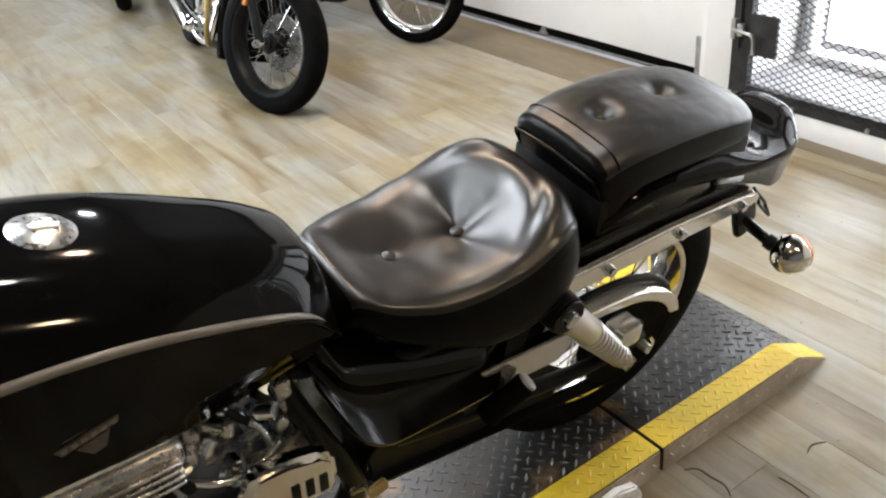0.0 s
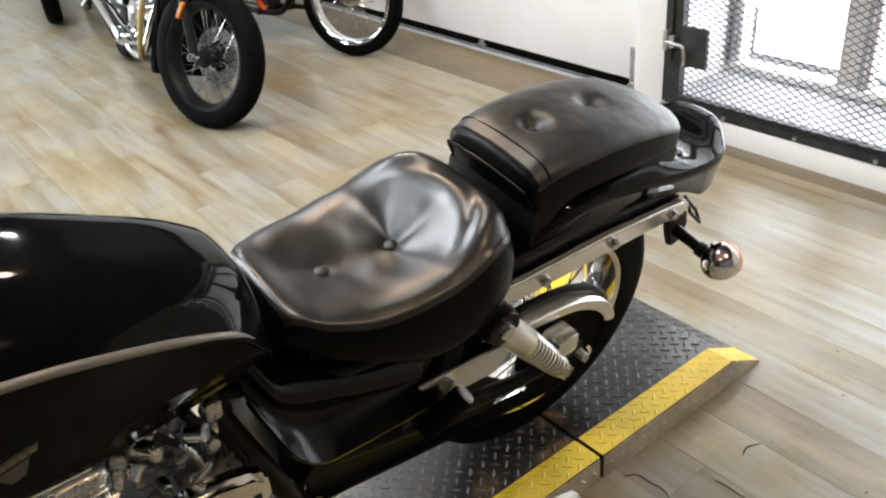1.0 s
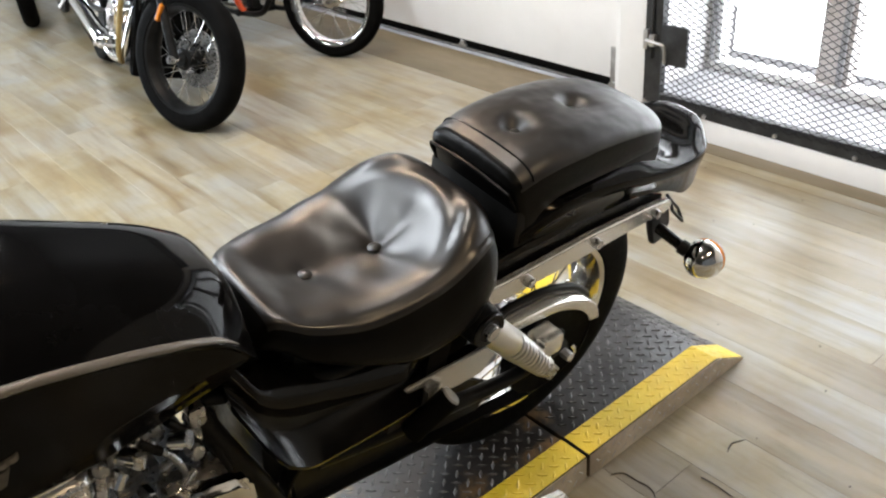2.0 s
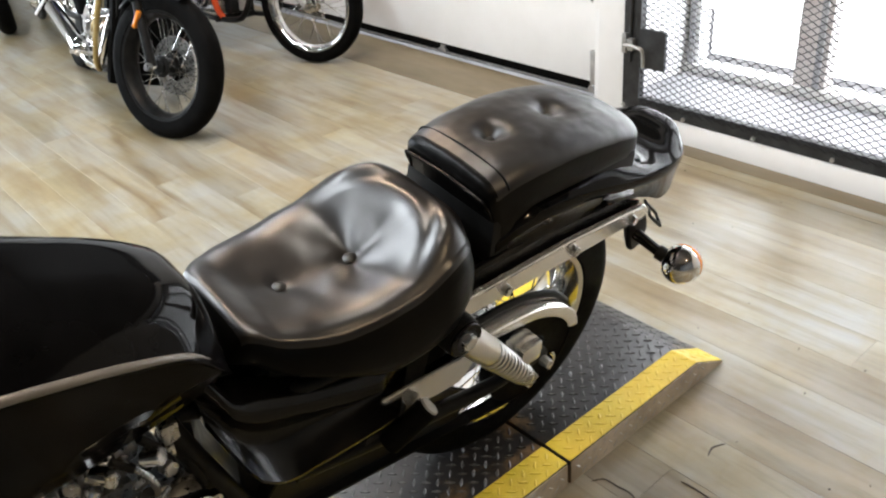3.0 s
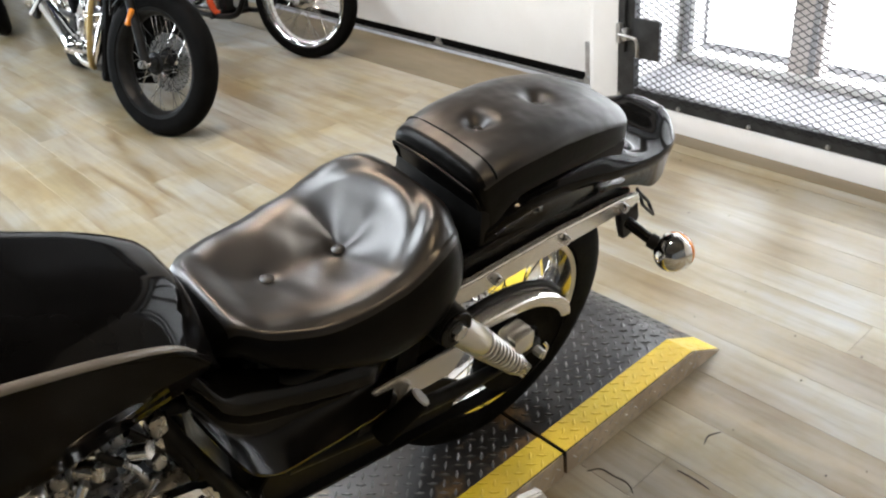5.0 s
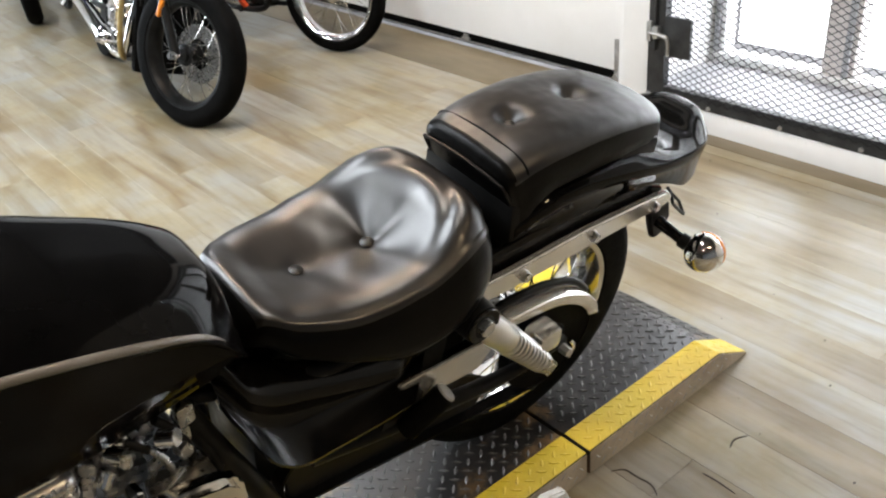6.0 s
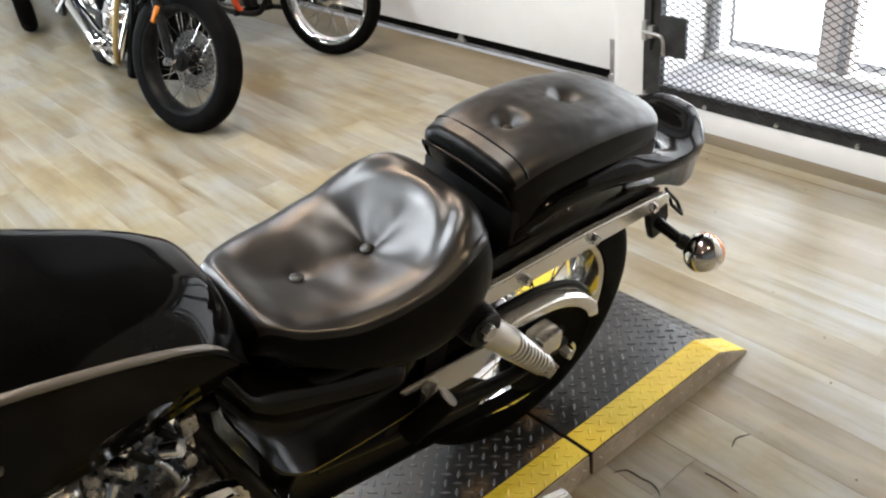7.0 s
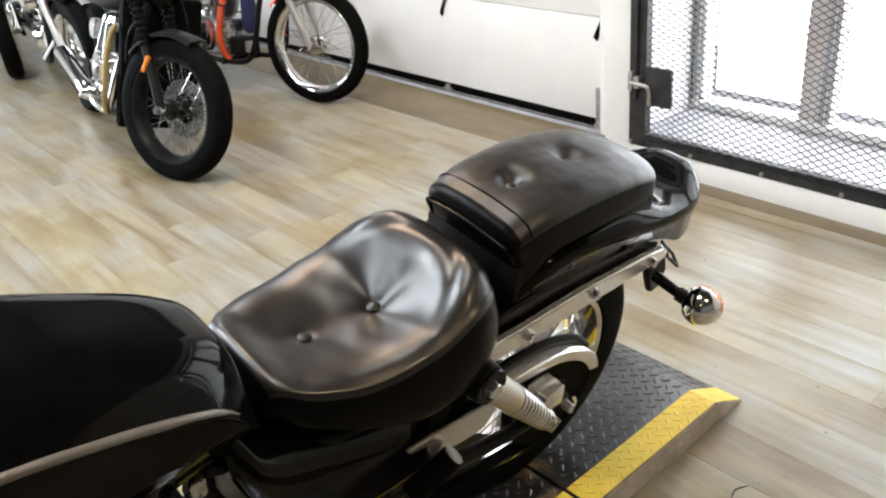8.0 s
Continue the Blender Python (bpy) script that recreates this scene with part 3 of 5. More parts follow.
def fuel_tank():
    top = curve([(-0.36, 0.94), (-0.30, 0.998), (-0.2, 1.013), (-0.1, 0.997), (0.0, 0.970), (0.1, 0.939), (0.2, 0.896), (0.26, 0.871), (0.30, 0.850), (0.322, 0.833), (0.335, 0.803), (0.341, 0.750), (0.344, 0.69)])
    cre = curve([(-0.36, 0.90), (-0.2, 0.93), (-0.08, 0.915), (0.04, 0.896), (0.11, 0.875), (0.2, 0.838), (0.27, 0.797), (0.305, 0.758), (0.33, 0.717), (0.344, 0.69)])
    half = curve([(-0.36, 0.05), (-0.3, 0.13), (-0.2, 0.163), (0.0, 0.162), (0.1, 0.157), (0.2, 0.146), (0.27, 0.135), (0.31, 0.125), (0.332, 0.112), (0.34, 0.092), (0.344, 0.06)])
    low = curve([(-0.36, 0.84), (-0.3, 0.74), (-0.15, 0.692), (-0.04, 0.680), (0.08, 0.672), (0.16, 0.674), (0.23, 0.676), (0.31, 0.678), (0.344, 0.682)])
    secs = []
    for k in range(61):
        u = -0.36 + 0.704 * (1 - (1 - k / 60) ** 1.5)
        t, c, h, b = top(u), cre(u), half(u), low(u)
        right = []
        for i in range(13):                               # crown to crease
            s = i / 12
            right.append(((h - 0.007) * s, t - (t - c - 0.004) * s ** 3.2))
        bead = min(1.0, h / 0.1)
        for i in range(1, 9):                             # raised rounded crease
            a = radians(105 - 215 * i / 8)
            right.append((h - 0.006 + 0.0075 * bead * math.cos(a), c - 0.003 + 0.0075 * bead * math.sin(a)))
        lw = h * 0.80
        for i in range(1, 11):                            # flank down to the lower lip
            a = i / 10
            right.append((h - 0.010 + (lw - h + 0.010) * a ** 2.6, (c - 0.014) + (b + 0.022 - (c - 0.014)) * a))
        rb = 0.026 * min(1.0, h / 0.1)
        for i in range(1, 8):                             # rolled lower lip
            a = radians(90 * i / 7)
            right.append((lw - rb + rb * math.cos(a), b + 0.022 - 0.022 * math.sin(a)))
        right.append((lw * 0.5, b + 0.02))
        right.append((0.0, b + 0.03))
        loop = [(u, v, w) for v, w in right] + [(u, -v, w) for v, w in reversed(right[1:-1])]
        secs.append(loop)
    return loft(secs)


tank = part("fuel_tank", fuel_tank(), PAINT, cruiser, "glossy black teardrop fuel tank")
cap = lathe([(0.0, 0.0), (0.036, 0.0), (0.039, 0.003), (0.0385, 0.008), (0.03, 0.013), (0.014, 0.0165), (0.0, 0.017)], 40, "Z")
fc = part("fuel_cap", cap, CHROME_DULL, tank, "chrome fuel cap", m=pose(0.022, 0.0, 0.955, 0, 17, 0))
part("cap_ring", lathe([(0.0375, 0.0), (0.046, 0.0), (0.0475, 0.002), (0.046, 0.0045), (0.040, 0.005)], 40, "Z"), CHROME, fc, "chrome filler ring")
part("lock_flap", prism([(-0.018, 0.0), (-0.015, 0.010), (0.015, 0.010), (0.018, 0.0), (0.0, -0.006)], -0.0018, 0.0018, 0.0006), STEEL, fc, "key flap", m=pose(0, 0, 0.0172, 90, 0, 0))

def seat_mesh():
    prof = curve([(0.33, 0.700), (0.345, 0.716), (0.360, 0.735), (0.376, 0.745), (0.42, 0.729), (0.48, 0.716), (0.55, 0.708), (0.612, 0.712), (0.66, 0.738), (0.70, 0.768), (0.735, 0.783), (0.765, 0.772), (0.79, 0.735), (0.80, 0.70)])
    half = curve([(0.33, 0.060), (0.345, 0.078), (0.365, 0.098), (0.40, 0.130), (0.44, 0.147), (0.48, 0.160), (0.53, 0.170), (0.58, 0.176), (0.68, 0.176), (0.72, 0.167), (0.75, 0.150), (0.775, 0.118), (0.79, 0.080), (0.80, 0.03)])
    low = curve([(0.33, 0.69), (0.37, 0.692), (0.40, 0.675), (0.48, 0.638), (0.58, 0.606), (0.68, 0.618), (0.75, 0.660), (0.80, 0.69)])
    edge = curve([(0.33, 0.006), (0.40, 0.006), (0.5, 0.018), (0.6, 0.026), (0.68, 0.03), (0.74, 0.035), (0.80, 0.03)])
    inset = curve([(0.33, 0.86), (0.37, 0.76), (0.40, 0.78), (0.44, 0.84), (0.54, 0.87), (0.64, 0.865), (0.72, 0.84), (0.8, 0.82)])
    secs = []
    N = 150
    for k in range(N + 1):
        u = 0.33 + 0.47 * k / N
        t, h, b, e, f = prof(u), half(u), low(u), edge(u), inset(u)
        right = []
        for i in range(39):
            s = i / 38
            v = h * f * s
            k1 = min(1.0, max(0.0, (u - 0.36) / 0.14))
            k1 = k1 * k1 * (3 - 2 * k1)
            k3 = min(1.0, max(0.0, (0.80 - u) / 0.14))
            pad = 0.020 * k1 * k3 * k3 * (3 - 2 * k3) * s * s
            pad += 0.023 * math.exp(-((u - 0.595) / 0.080) ** 2) * s * s
            w = t + pad - (e + 0.006 * k1) * s ** 6
            right.append((v, w))
        tw = right[-1][1]
        for a in (0.25, 0.5, 0.75, 1.0):                  # rounded shoulder and piping
            right.append((h * (f + (0.97 - f) * 0.5 * math.sin(a * math.pi / 2)), tw - 0.014 * (1 - math.cos(a * math.pi / 2))))
        fs = f + (0.97 - f) * 0.5
        for a in (0.15, 0.35, 0.55, 0.75, 0.92):
            right.append((h * (fs + (1.0 - fs) * a ** 0.6 + 0.02 * math.sin(a * math.pi)), tw - 0.014 + (b - tw + 0.014) * a))
        right.append((h * 0.985, b + 0.001))
        right.append((h * 0.95, b - 0.003))
        right.append((0.0, b - 0.004))
        loop = [(u, v, w) for v, w in right] + [(u, -v, w) for v, w in reversed(right[1:-1])]
        secs.append(loop)

    def dent(u, v, w):
        for bu, depth, arms, ph, reach in ((0.48, 0.008, 2, 0.7, 0.035), (0.612, 0.016, 4, 0.9, 0.07)):
            du, dv = u - bu, v
            r = math.hypot(du, dv)
            w -= 0.55 * depth * math.exp(-(r / 0.017) ** 2) + 0.55 * depth * math.exp(-(r / 0.055) ** 2)
            th = math.atan2(dv, du)
            fold = 0.5 + 0.5 * math.cos(arms * th + ph + 1.3 * noise.noise((u * 9, v * 9, 8.0)))
            w -= 0.0040 * depth / 0.016 * min(1.0, r / 0.03) * math.exp(-((r - 0.045) / reach) ** 2) * fold
        # channel inside the rear bolster
        q = math.hypot((u - 0.60) / 0.192, v / 0.165)
        g = min(1.0, max(0.0, (u - 0.63) / 0.06))
        w -= 0.0042 * g * math.exp(-((q - 0.76) / 0.075) ** 2)
        w += 0.0036 * noise.noise((u * 10, v * 10, 1.7)) + 0.0016 * noise.noise((u * 21, v * 18, 5.1)) + 0.0003 * noise.noise((u * 44, v * 38, 2.2))
        return w
    out = []
    for s in secs:
        row = []
        for (u, v, w) in s:
            row.append((u, v, dent(u, v, w) if w > low(u) + 0.045 else w))
        out.append(row)
    return loft(out)


def shade_sides(ob, n, first, front):
    """Paints shade on upright sides and front: strips first to n - first of each ring."""
    ob.data.materials.append(LEATHER_SHADED)
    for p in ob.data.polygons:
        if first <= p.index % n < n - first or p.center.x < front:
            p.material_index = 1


def pinstripe(sgn):
    cre = curve([(-0.33, 0.905), (-0.2, 0.93), (-0.08, 0.915), (0.04, 0.896), (0.11, 0.875), (0.2, 0.838), (0.27, 0.797), (0.305, 0.758), (0.322, 0.732)])
    half = curve([(-0.33, 0.10), (-0.2, 0.163), (0.0, 0.162), (0.1, 0.157), (0.2, 0.145), (0.27, 0.132), (0.31, 0.118), (0.322, 0.108)])
    pts = []
    for k in range(30):
        u = -0.32 + 0.64 * k / 29
        pts.append((u, sgn * (half(u) - 0.0035), cre(u) - 0.0005))
    return part("pinstripe", tube(pts, lambda f: 0.0062 * min(1, (1 - f) * 8 + 0.4), 10, n=2), STRIPE, tank, "grey-brown stripe along the tank crease")


pinstripe(-1)
pinstripe(1)
seat = part("rider_seat", seat_mesh(), LEATHER, cruiser, "glossy black buttoned leather bucket seat")
shade_sides(seat, 100, 42, 0.366)
btn = lathe([(0.0, 0.0045), (0.008, 0.0035), (0.0115, 0.0005), (0.0105, -0.003), (0.0, -0.003)], 20, "Z")
b0 = part("button", btn, LEATHER, seat, m=pose(0.48, 0, 0.7085, 0, 8, 0))
share("button", b0, seat, pose(0.612, 0, 0.699, 0, -8, 0))


def pillion_mesh():
    prof = curve([(0.80, 0.795), (0.806, 0.812), (0.818, 0.822), (0.87, 0.836), (0.95, 0.842), (1.05, 0.836), (1.13, 0.822), (1.19, 0.802), (1.232, 0.776), (1.25, 0.74)])
    half = curve([(0.80, 0.102), (0.81, 0.109), (0.83, 0.112), (0.9, 0.117), (1.0, 0.119), (1.1, 0.116), (1.17, 0.107), (1.21, 0.093), (1.235, 0.068), (1.246, 0.045), (1.25, 0.02)])
    low = curve([(0.80, 0.700), (0.835, 0.704), (0.87, 0.735), (0.91, 0.752), (1.05, 0.752), (1.15, 0.744), (1.25, 0.705)])
    secs = []
    N = 90
    for k in range(N + 1):
        u = 0.80 + 0.45 * k / N
        t, h, b = prof(u), half(u), low(u)
        right = []
        for i in range(21):
            s = i / 20
            w = t - 0.012 * s ** 6 - 0.006 * s * s
            for bu in (0.905, 1.05):
                r = math.hypot(u - bu, h * 0.94 * s)
                w -= 0.021 * math.exp(-(r / 0.0195) ** 2) + 0.004 * math.exp(-(r / 0.05) ** 2)
            w += 0.0015 * noise.noise((u * 25, s * 4, 3.3)) + 0.0006 * noise.noise((u * 60, s * 8, 4.1))
            right.append((h * 0.94 * s, w))
        tw = right[-1][1]
        for a in (0.3, 0.6, 1.0):
            right.append((h * (0.94 + 0.06 * math.sin(a * math.pi / 2)), tw - 0.014 * a))
        for a in (0.3, 0.6, 0.9):
            right.append((h * (1.0 + 0.035 * a), tw - 0.014 + (b - tw + 0.014) * a))
        right.append((h * 1.02, b))
        right.append((0.0, b - 0.002))
        loop = [(u + max(0, (0.86 - u) / 0.06) * 0.030 * max(0.0, min(1.0, (0.80 - w) / 0.09)), v, w) for v, w in right]
        loop = loop + [(p[0], -p[1], p[2]) for p in reversed(loop[1:-1])]
        secs.append(loop)
    return loft(secs)


pillion = part("pillion_seat", pillion_mesh(), LEATHER_MATT, cruiser, "black buttoned leather pillion pad with front piping", m=pose(0, -0.008, 0))
share("button", b0, pillion, pose(0.905, 0, 0.8165))
share("button", b0, pillion, pose(1.05, 0, 0.8125))
pip = tube([(0.829, -0.101, 0.715), (0.818, -0.102, 0.75), (0.803, -0.099, 0.780), (0.8005, -0.085, 0.786), (0.8, 0.0, 0.792), (0.8005, 0.085, 0.786), (0.803, 0.099, 0.780), (0.818, 0.102, 0.75), (0.829, 0.101, 0.715)], 0.0034, 8)
seam = tube([(0.842, -0.1125, 0.803), (0.842, -0.106, 0.8125), (0.842, -0.092, 0.8205), (0.842, -0.06, 0.8265), (0.842, 0.0, 0.8295), (0.842, 0.06, 0.8265), (0.842, 0.092, 0.8205), (0.842, 0.106, 0.8125), (0.842, 0.1125, 0.803)], 0.0022, 6)
part("seam", seam, LEATHER_SHADED, pillion)
shade_sides(pillion, 56, 23, 0.8185)
part("piping", pip, LEATHER_SHADED, pillion)


def fender_mesh():
    """Broad top face, a soft ridge along each side, scooped behind the pad and swept to a rounded tail."""
    top = curve([(0.825, 0.715), (0.88, 0.744), (1.0, 0.752), (1.12, 0.748), (1.19, 0.728), (1.24, 0.699), (1.28, 0.684), (1.33, 0.681), (1.38, 0.686), (1.42, 0.689), (1.448, 0.683), (1.466, 0.656), (1.475, 0.615)])
    half = curve([(0.825, 0.122), (0.9, 0.136), (1.05, 0.141), (1.2, 0.139), (1.3, 0.130), (1.37, 0.113), (1.42, 0.090), (1.455, 0.060), (1.475, 0.027)])
    ridge = curve([(0.825, 0.700), (0.88, 0.728), (0.95, 0.738), (1.06, 0.725), (1.2, 0.692), (1.3, 0.672), (1.38, 0.660), (1.43, 0.642), (1.475, 0.600)])
    low = curve([(0.825, 0.672), (0.9, 0.676), (1.05, 0.664), (1.17, 0.648), (1.25, 0.618), (1.33, 0.576), (1.42, 0.566), (1.475, 0.574)])
    b = bmesh.new()
    rows = []
    for k in range(73):
        f = k / 72
        u = 0.825 + 0.65 * (1 - (1 - f) ** 1.35)
        t, h, r, l = top(u), half(u), ridge(u), low(u)
        ex = 4.0 + 2.0 * min(1.0, max(0.0, (1.24 - u) / 0.10))
        right = []
        for i in range(15):                               # top face, hollow then rolling over the ridge
            q = i / 14
            right.append((h * (0.985 * q), t - (t - r - 0.002) * q ** ex))
        for i in range(1, 6):                             # soft ridge
            an = radians(18 * i)
            right.append((h * 0.985 + h * 0.022 * math.sin(an), r + 0.002 - 0.016 * (1 - math.cos(an)) - 0.004 * math.sin(an)))
        v1, w1 = right[-1]
        for i in range(1, 8):                             # flank, drawn in below the ridge
            q = i / 7
            right.append((v1 * (1 - 0.07 * math.sin(q * math.pi * 0.5)), w1 + (l - w1) * q))
        pts = [(u, -v, w) for v, w in reversed(right)] + [(u, v, w) for v, w in right[1:]]
        rows.append([b.verts.new(p) for p in pts])
    skin(b, rows, caps=False, loop=False)
    b.faces.new(rows[-1])
    b.faces.new(rows[0])
    bmesh.ops.recalc_face_normals(b, faces=b.faces)
    bmesh.ops.solidify(b, geom=list(b.faces), thickness=0.004)
    return b


def fender_liner(sgn):
    """Inner flank between the painted fender and the strut."""
    o = [(0.74, 0.600), (0.74, 0.672), (0.86, 0.676), (1.05, 0.662), (1.16, 0.646), (1.24, 0.612), (1.22, 0.575), (1.0, 0.585)]
    return part("fender_liner", prism(o, sgn * 0.120 - 0.004, sgn * 0.120 + 0.004, 0.002), PAINT, fender, "black inner fender flank")


fender = part("rear_fender", fender_mesh(), PAINT, cruiser, "glossy black rear fender with upswept tail")
tl = loft([[(1.440 + d, math.cos(a) * (0.050 - s), 0.590 + math.sin(a) * (0.026 - s)) for a in [2 * math.pi * k / 24 for k in range(24)]] for d, s in ((0.0, 0.0), (0.03, 0.003), (0.042, 0.010), (0.047, 0.024))])
part("tail_light", tl, RED_LENS, fender, "red tail light lens")
part("seat_pan", box(0.815, 1.19, -0.113, 0.113, 0.655, 0.748, 0.01), BLACK_METAL, pillion, "black pad base")
fender_liner(-1)
fender_liner(1)

# fender struts
for sgn in (-1, 1):
    y0 = sgn * 0.138
    st = part("fender_strut", prism([(0.70, 0.640), (0.79, 0.634), (1.0, 0.634), (1.18, 0.622), (1.228, 0.616), (1.245, 0.605), (1.243, 0.592), (1.225, 0.585), (1.05, 0.588), (0.80, 0.592), (0.70, 0.598)], y0 - 0.008, y0 + 0.008, 0.003), BRIGHT, cruiser, "chrome fender strut")
    for u, w in ((0.835, 0.612), (1.011, 0.613), (1.185, 0.604)):
        part("bolt", rod((u, y0 + sgn * 0.006, w), (u, y0 + sgn * 0.020, w), 0.0115, 0.009, 12), CHROME_DULL, st)


def turn_signal(sgn):
    s = part("turn_signal", lathe([(0.0, -0.040), (0.012, -0.0385), (0.024, -0.031), (0.032, -0.018), (0.0355, 0.0), (0.0345, 0.004), (0.0, 0.004)], 32, "Z"), CHROME, cruiser, "chrome bullet turn signal", m=pose(1.258, sgn * 0.242, 0.516, 0, 90, 0) @ Matrix.Scale(1.13, 4))
    part("lens", lathe([(0.0, 0.0045), (0.033, 0.0045), (0.034, 0.010), (0.030, 0.018), (0.018, 0.024), (0.0, 0.026)], 32, "Z"), ORANGE, s, "amber signal lens")
    sk = rod((1.246, sgn * 0.205, 0.518), (1.235, sgn * 0.13, 0.538), 0.011, 0.013, 14)
    stalk = part("signal_stalk", sk, SATIN_BLACK, cruiser, "black signal stalk")
    part("collar", rod((1.249, sgn * 0.218, 0.516), (1.244, sgn * 0.190, 0.521), 0.016, 0.016, 14), BLACK_METAL, stalk)
    part("signal_bracket", prism([(1.20, 0.57), (1.26, 0.575), (1.275, 0.535), (1.262, 0.495), (1.235, 0.49), (1.215, 0.53)], sgn * 0.128 - 0.008, sgn * 0.128 + 0.008, 0.003), BLACK_METAL, stalk)


turn_signal(-1)
turn_signal(1)
pb = tube([(1.375, -0.055, 0.515), (1.38, -0.06, 0.505), (1.428, -0.06, 0.458), (1.432, -0.062, 0.450), (1.425, -0.08, 0.438), (1.418, -0.082, 0.442), (1.37, -0.082, 0.488), (1.366, -0.08, 0.498), (1.375, -0.055, 0.515)], 0.004, 8, n=4)
box(1.33, 1.40, -0.03, 0.03, 0.50, 0.56, 0.006, pb)
plate = part("plate_bracket", pb, BLACK_METAL, cruiser, "empty black plate bracket", m=pose(0.0, 0, 0))


def wheel(parent, u, w, r, width, rim_r, n_spokes, rim_mat, name="wheel", label="", spoke_mat=None, hub_r=0.045, turn=0.0, v=0.0):
    """Rim as the wheel's own mesh, with tyre, hub and each spoke under it."""
    hw = width * 0.40
    rim = lathe([(rim_r - 0.020, -hw * 0.55), (rim_r - 0.004, -hw * 0.95), (rim_r + 0.008, -hw), (rim_r + 0.012, -hw * 0.92), (rim_r, -hw * 0.8), (rim_r - 0.012, 0), (rim_r, hw * 0.8), (rim_r + 0.012, hw * 0.92), (rim_r + 0.008, hw), (rim_r - 0.004, hw * 0.95), (rim_r - 0.020, hw * 0.55), (rim_r - 0.026, 0)], 64)
    wh = part(name, rim, rim_mat, parent, label, m=pose(u, v, w, 0, 0, turn))
    prof = []
    H = r - rim_r
    for a in range(0, 19):
        an = math.pi * a / 18
        prof.append((rim_r + 0.012 + (H - 0.012) * math.sin(an) ** 0.62, -width / 2 * math.cos(an) * (0.84 + 0.16 * math.sin(an))))
    prof += [(rim_r + 0.004, hw * 0.85), (rim_r + 0.004, -hw * 0.85)]
    part("tyre", lathe(prof, 72), RUBBER, wh, "black tyre")
    hub = part("hub", lathe([(0.0, -width * 0.42), (hub_r * 0.6, -width * 0.42), (hub_r * 0.65, -width * 0.34), (hub_r, -width * 0.3), (hub_r, -width * 0.24), (hub_r * 0.7, -width * 0.2), (hub_r * 0.7, width * 0.2), (hub_r, width * 0.24), (hub_r, width * 0.3), (hub_r * 0.65, width * 0.34), (hub_r * 0.6, width * 0.42), (0.0, width * 0.42)], 32), rim_mat if spoke_mat else CHROME_DULL, wh, "wheel hub")
    s0 = None
    for k in range(n_spokes):
        side = -1 if k % 2 else 1
        skew = 1 if (k // 2) % 2 else -1
        ang = 2 * math.pi * k / n_spokes
        ha = ang + skew * 0.85
        a = Vector((hub_r * 0.95 * math.cos(ha), side * width * 0.27, hub_r * 0.95 * math.sin(ha)))
        b = Vector(((rim_r - 0.018) * math.cos(ang), side * width * 0.05, (rim_r - 0.018) * math.sin(ang)))
        d = b - a
        if s0 is None:
            s0 = part("spoke", rod((0, 0, 0), (0, 0, d.length), 0.0017, 0.0017, 6), spoke_mat or CHROME, wh, m=Matrix.Translation(a) @ d.to_track_quat("Z", "Y").to_matrix().to_4x4())
        else:
            share("spoke", s0, wh, Matrix.Translation(a) @ d.to_track_quat("Z", "Y").to_matrix().to_4x4())
    return wh


rear = wheel(cruiser, AX, AR, AR, 0.152, 0.210, 36, CHROME, "rear_wheel", "chrome spoked rear wheel")

# shock absorbers
def shock(sgn):
    v = sgn * 0.163
    a, b = Vector((0.712, v, 0.594)), Vector((0.931, v + sgn * -0.006, 0.330))
    d = (b - a).normalized()
    q = Matrix.Translation(a) @ d.to_track_quat("Z", "Y").to_matrix().to_4x4()
    L = (b - a).length
    body = lathe([(0.0, 0.012), (0.019, 0.012), (0.0265, 0.022), (0.0285, 0.03), (0.0285, L * 0.36), (0.027, L * 0.37), (0.0, L * 0.37)], 28, "Z")
    s = part("shock_absorber", body, SATIN, cruiser, "chrome shock absorber with exposed lower coils", m=q)
    for k in range(9):
        z0 = L * 0.39 + k * 0.0182
        rr = 0.0290 - 0.0006 * k
        part("coil", lathe([(rr - 0.008, z0 + 0.002), (rr - 0.002, z0 + 0.001), (rr, z0 + 0.004), (rr, z0 + 0.006), (rr - 0.002, z0 + 0.009), (rr - 0.008, z0 + 0.008)], 24, "Z"), SATIN, s)
    part("damper_tube", rod((0, 0, L * 0.35), (0, 0, L * 0.93), 0.0165, 0.0165, 20), BLACK_METAL, s)
    part("lower_cup", lathe([(0.0, L * 0.86), (0.022, L * 0.86), (0.024, L * 0.88), (0.020, L * 0.95), (0.0, L * 0.95)], 20, "Z"), CHROME_DULL, s)
    part("lower_eye", rod((0.0, -0.016, L), (0.0, 0.016, L), 0.016, 0.016, 16, bevel=0.002), CHROME_DULL, s)
    e = rod((0.712, v - sgn * 0.03, 0.594), (0.712, v + sgn * 0.022, 0.594), 0.038, 0.035, 28, bevel=0.005)
    eye = part("upper_mount", e, BLACK_METAL, cruiser, "black shock mount")
    part("cap_ring", lathe([(0.022, 0.0), (0.032, 0.0), (0.034, 0.003), (0.032, 0.006), (0.022, 0.005)], 24), SATIN_BLACK, eye, m=pose(0.712, v + sgn * 0.020 - 0.003, 0.594))
    part("nut", rod((0.712, v + sgn * 0.020, 0.594), (0.712, v + sgn * 0.034, 0.594), 0.017, 0.014, 18, bevel=0.002), CHROME, eye)


shock(-1)
shock(1)

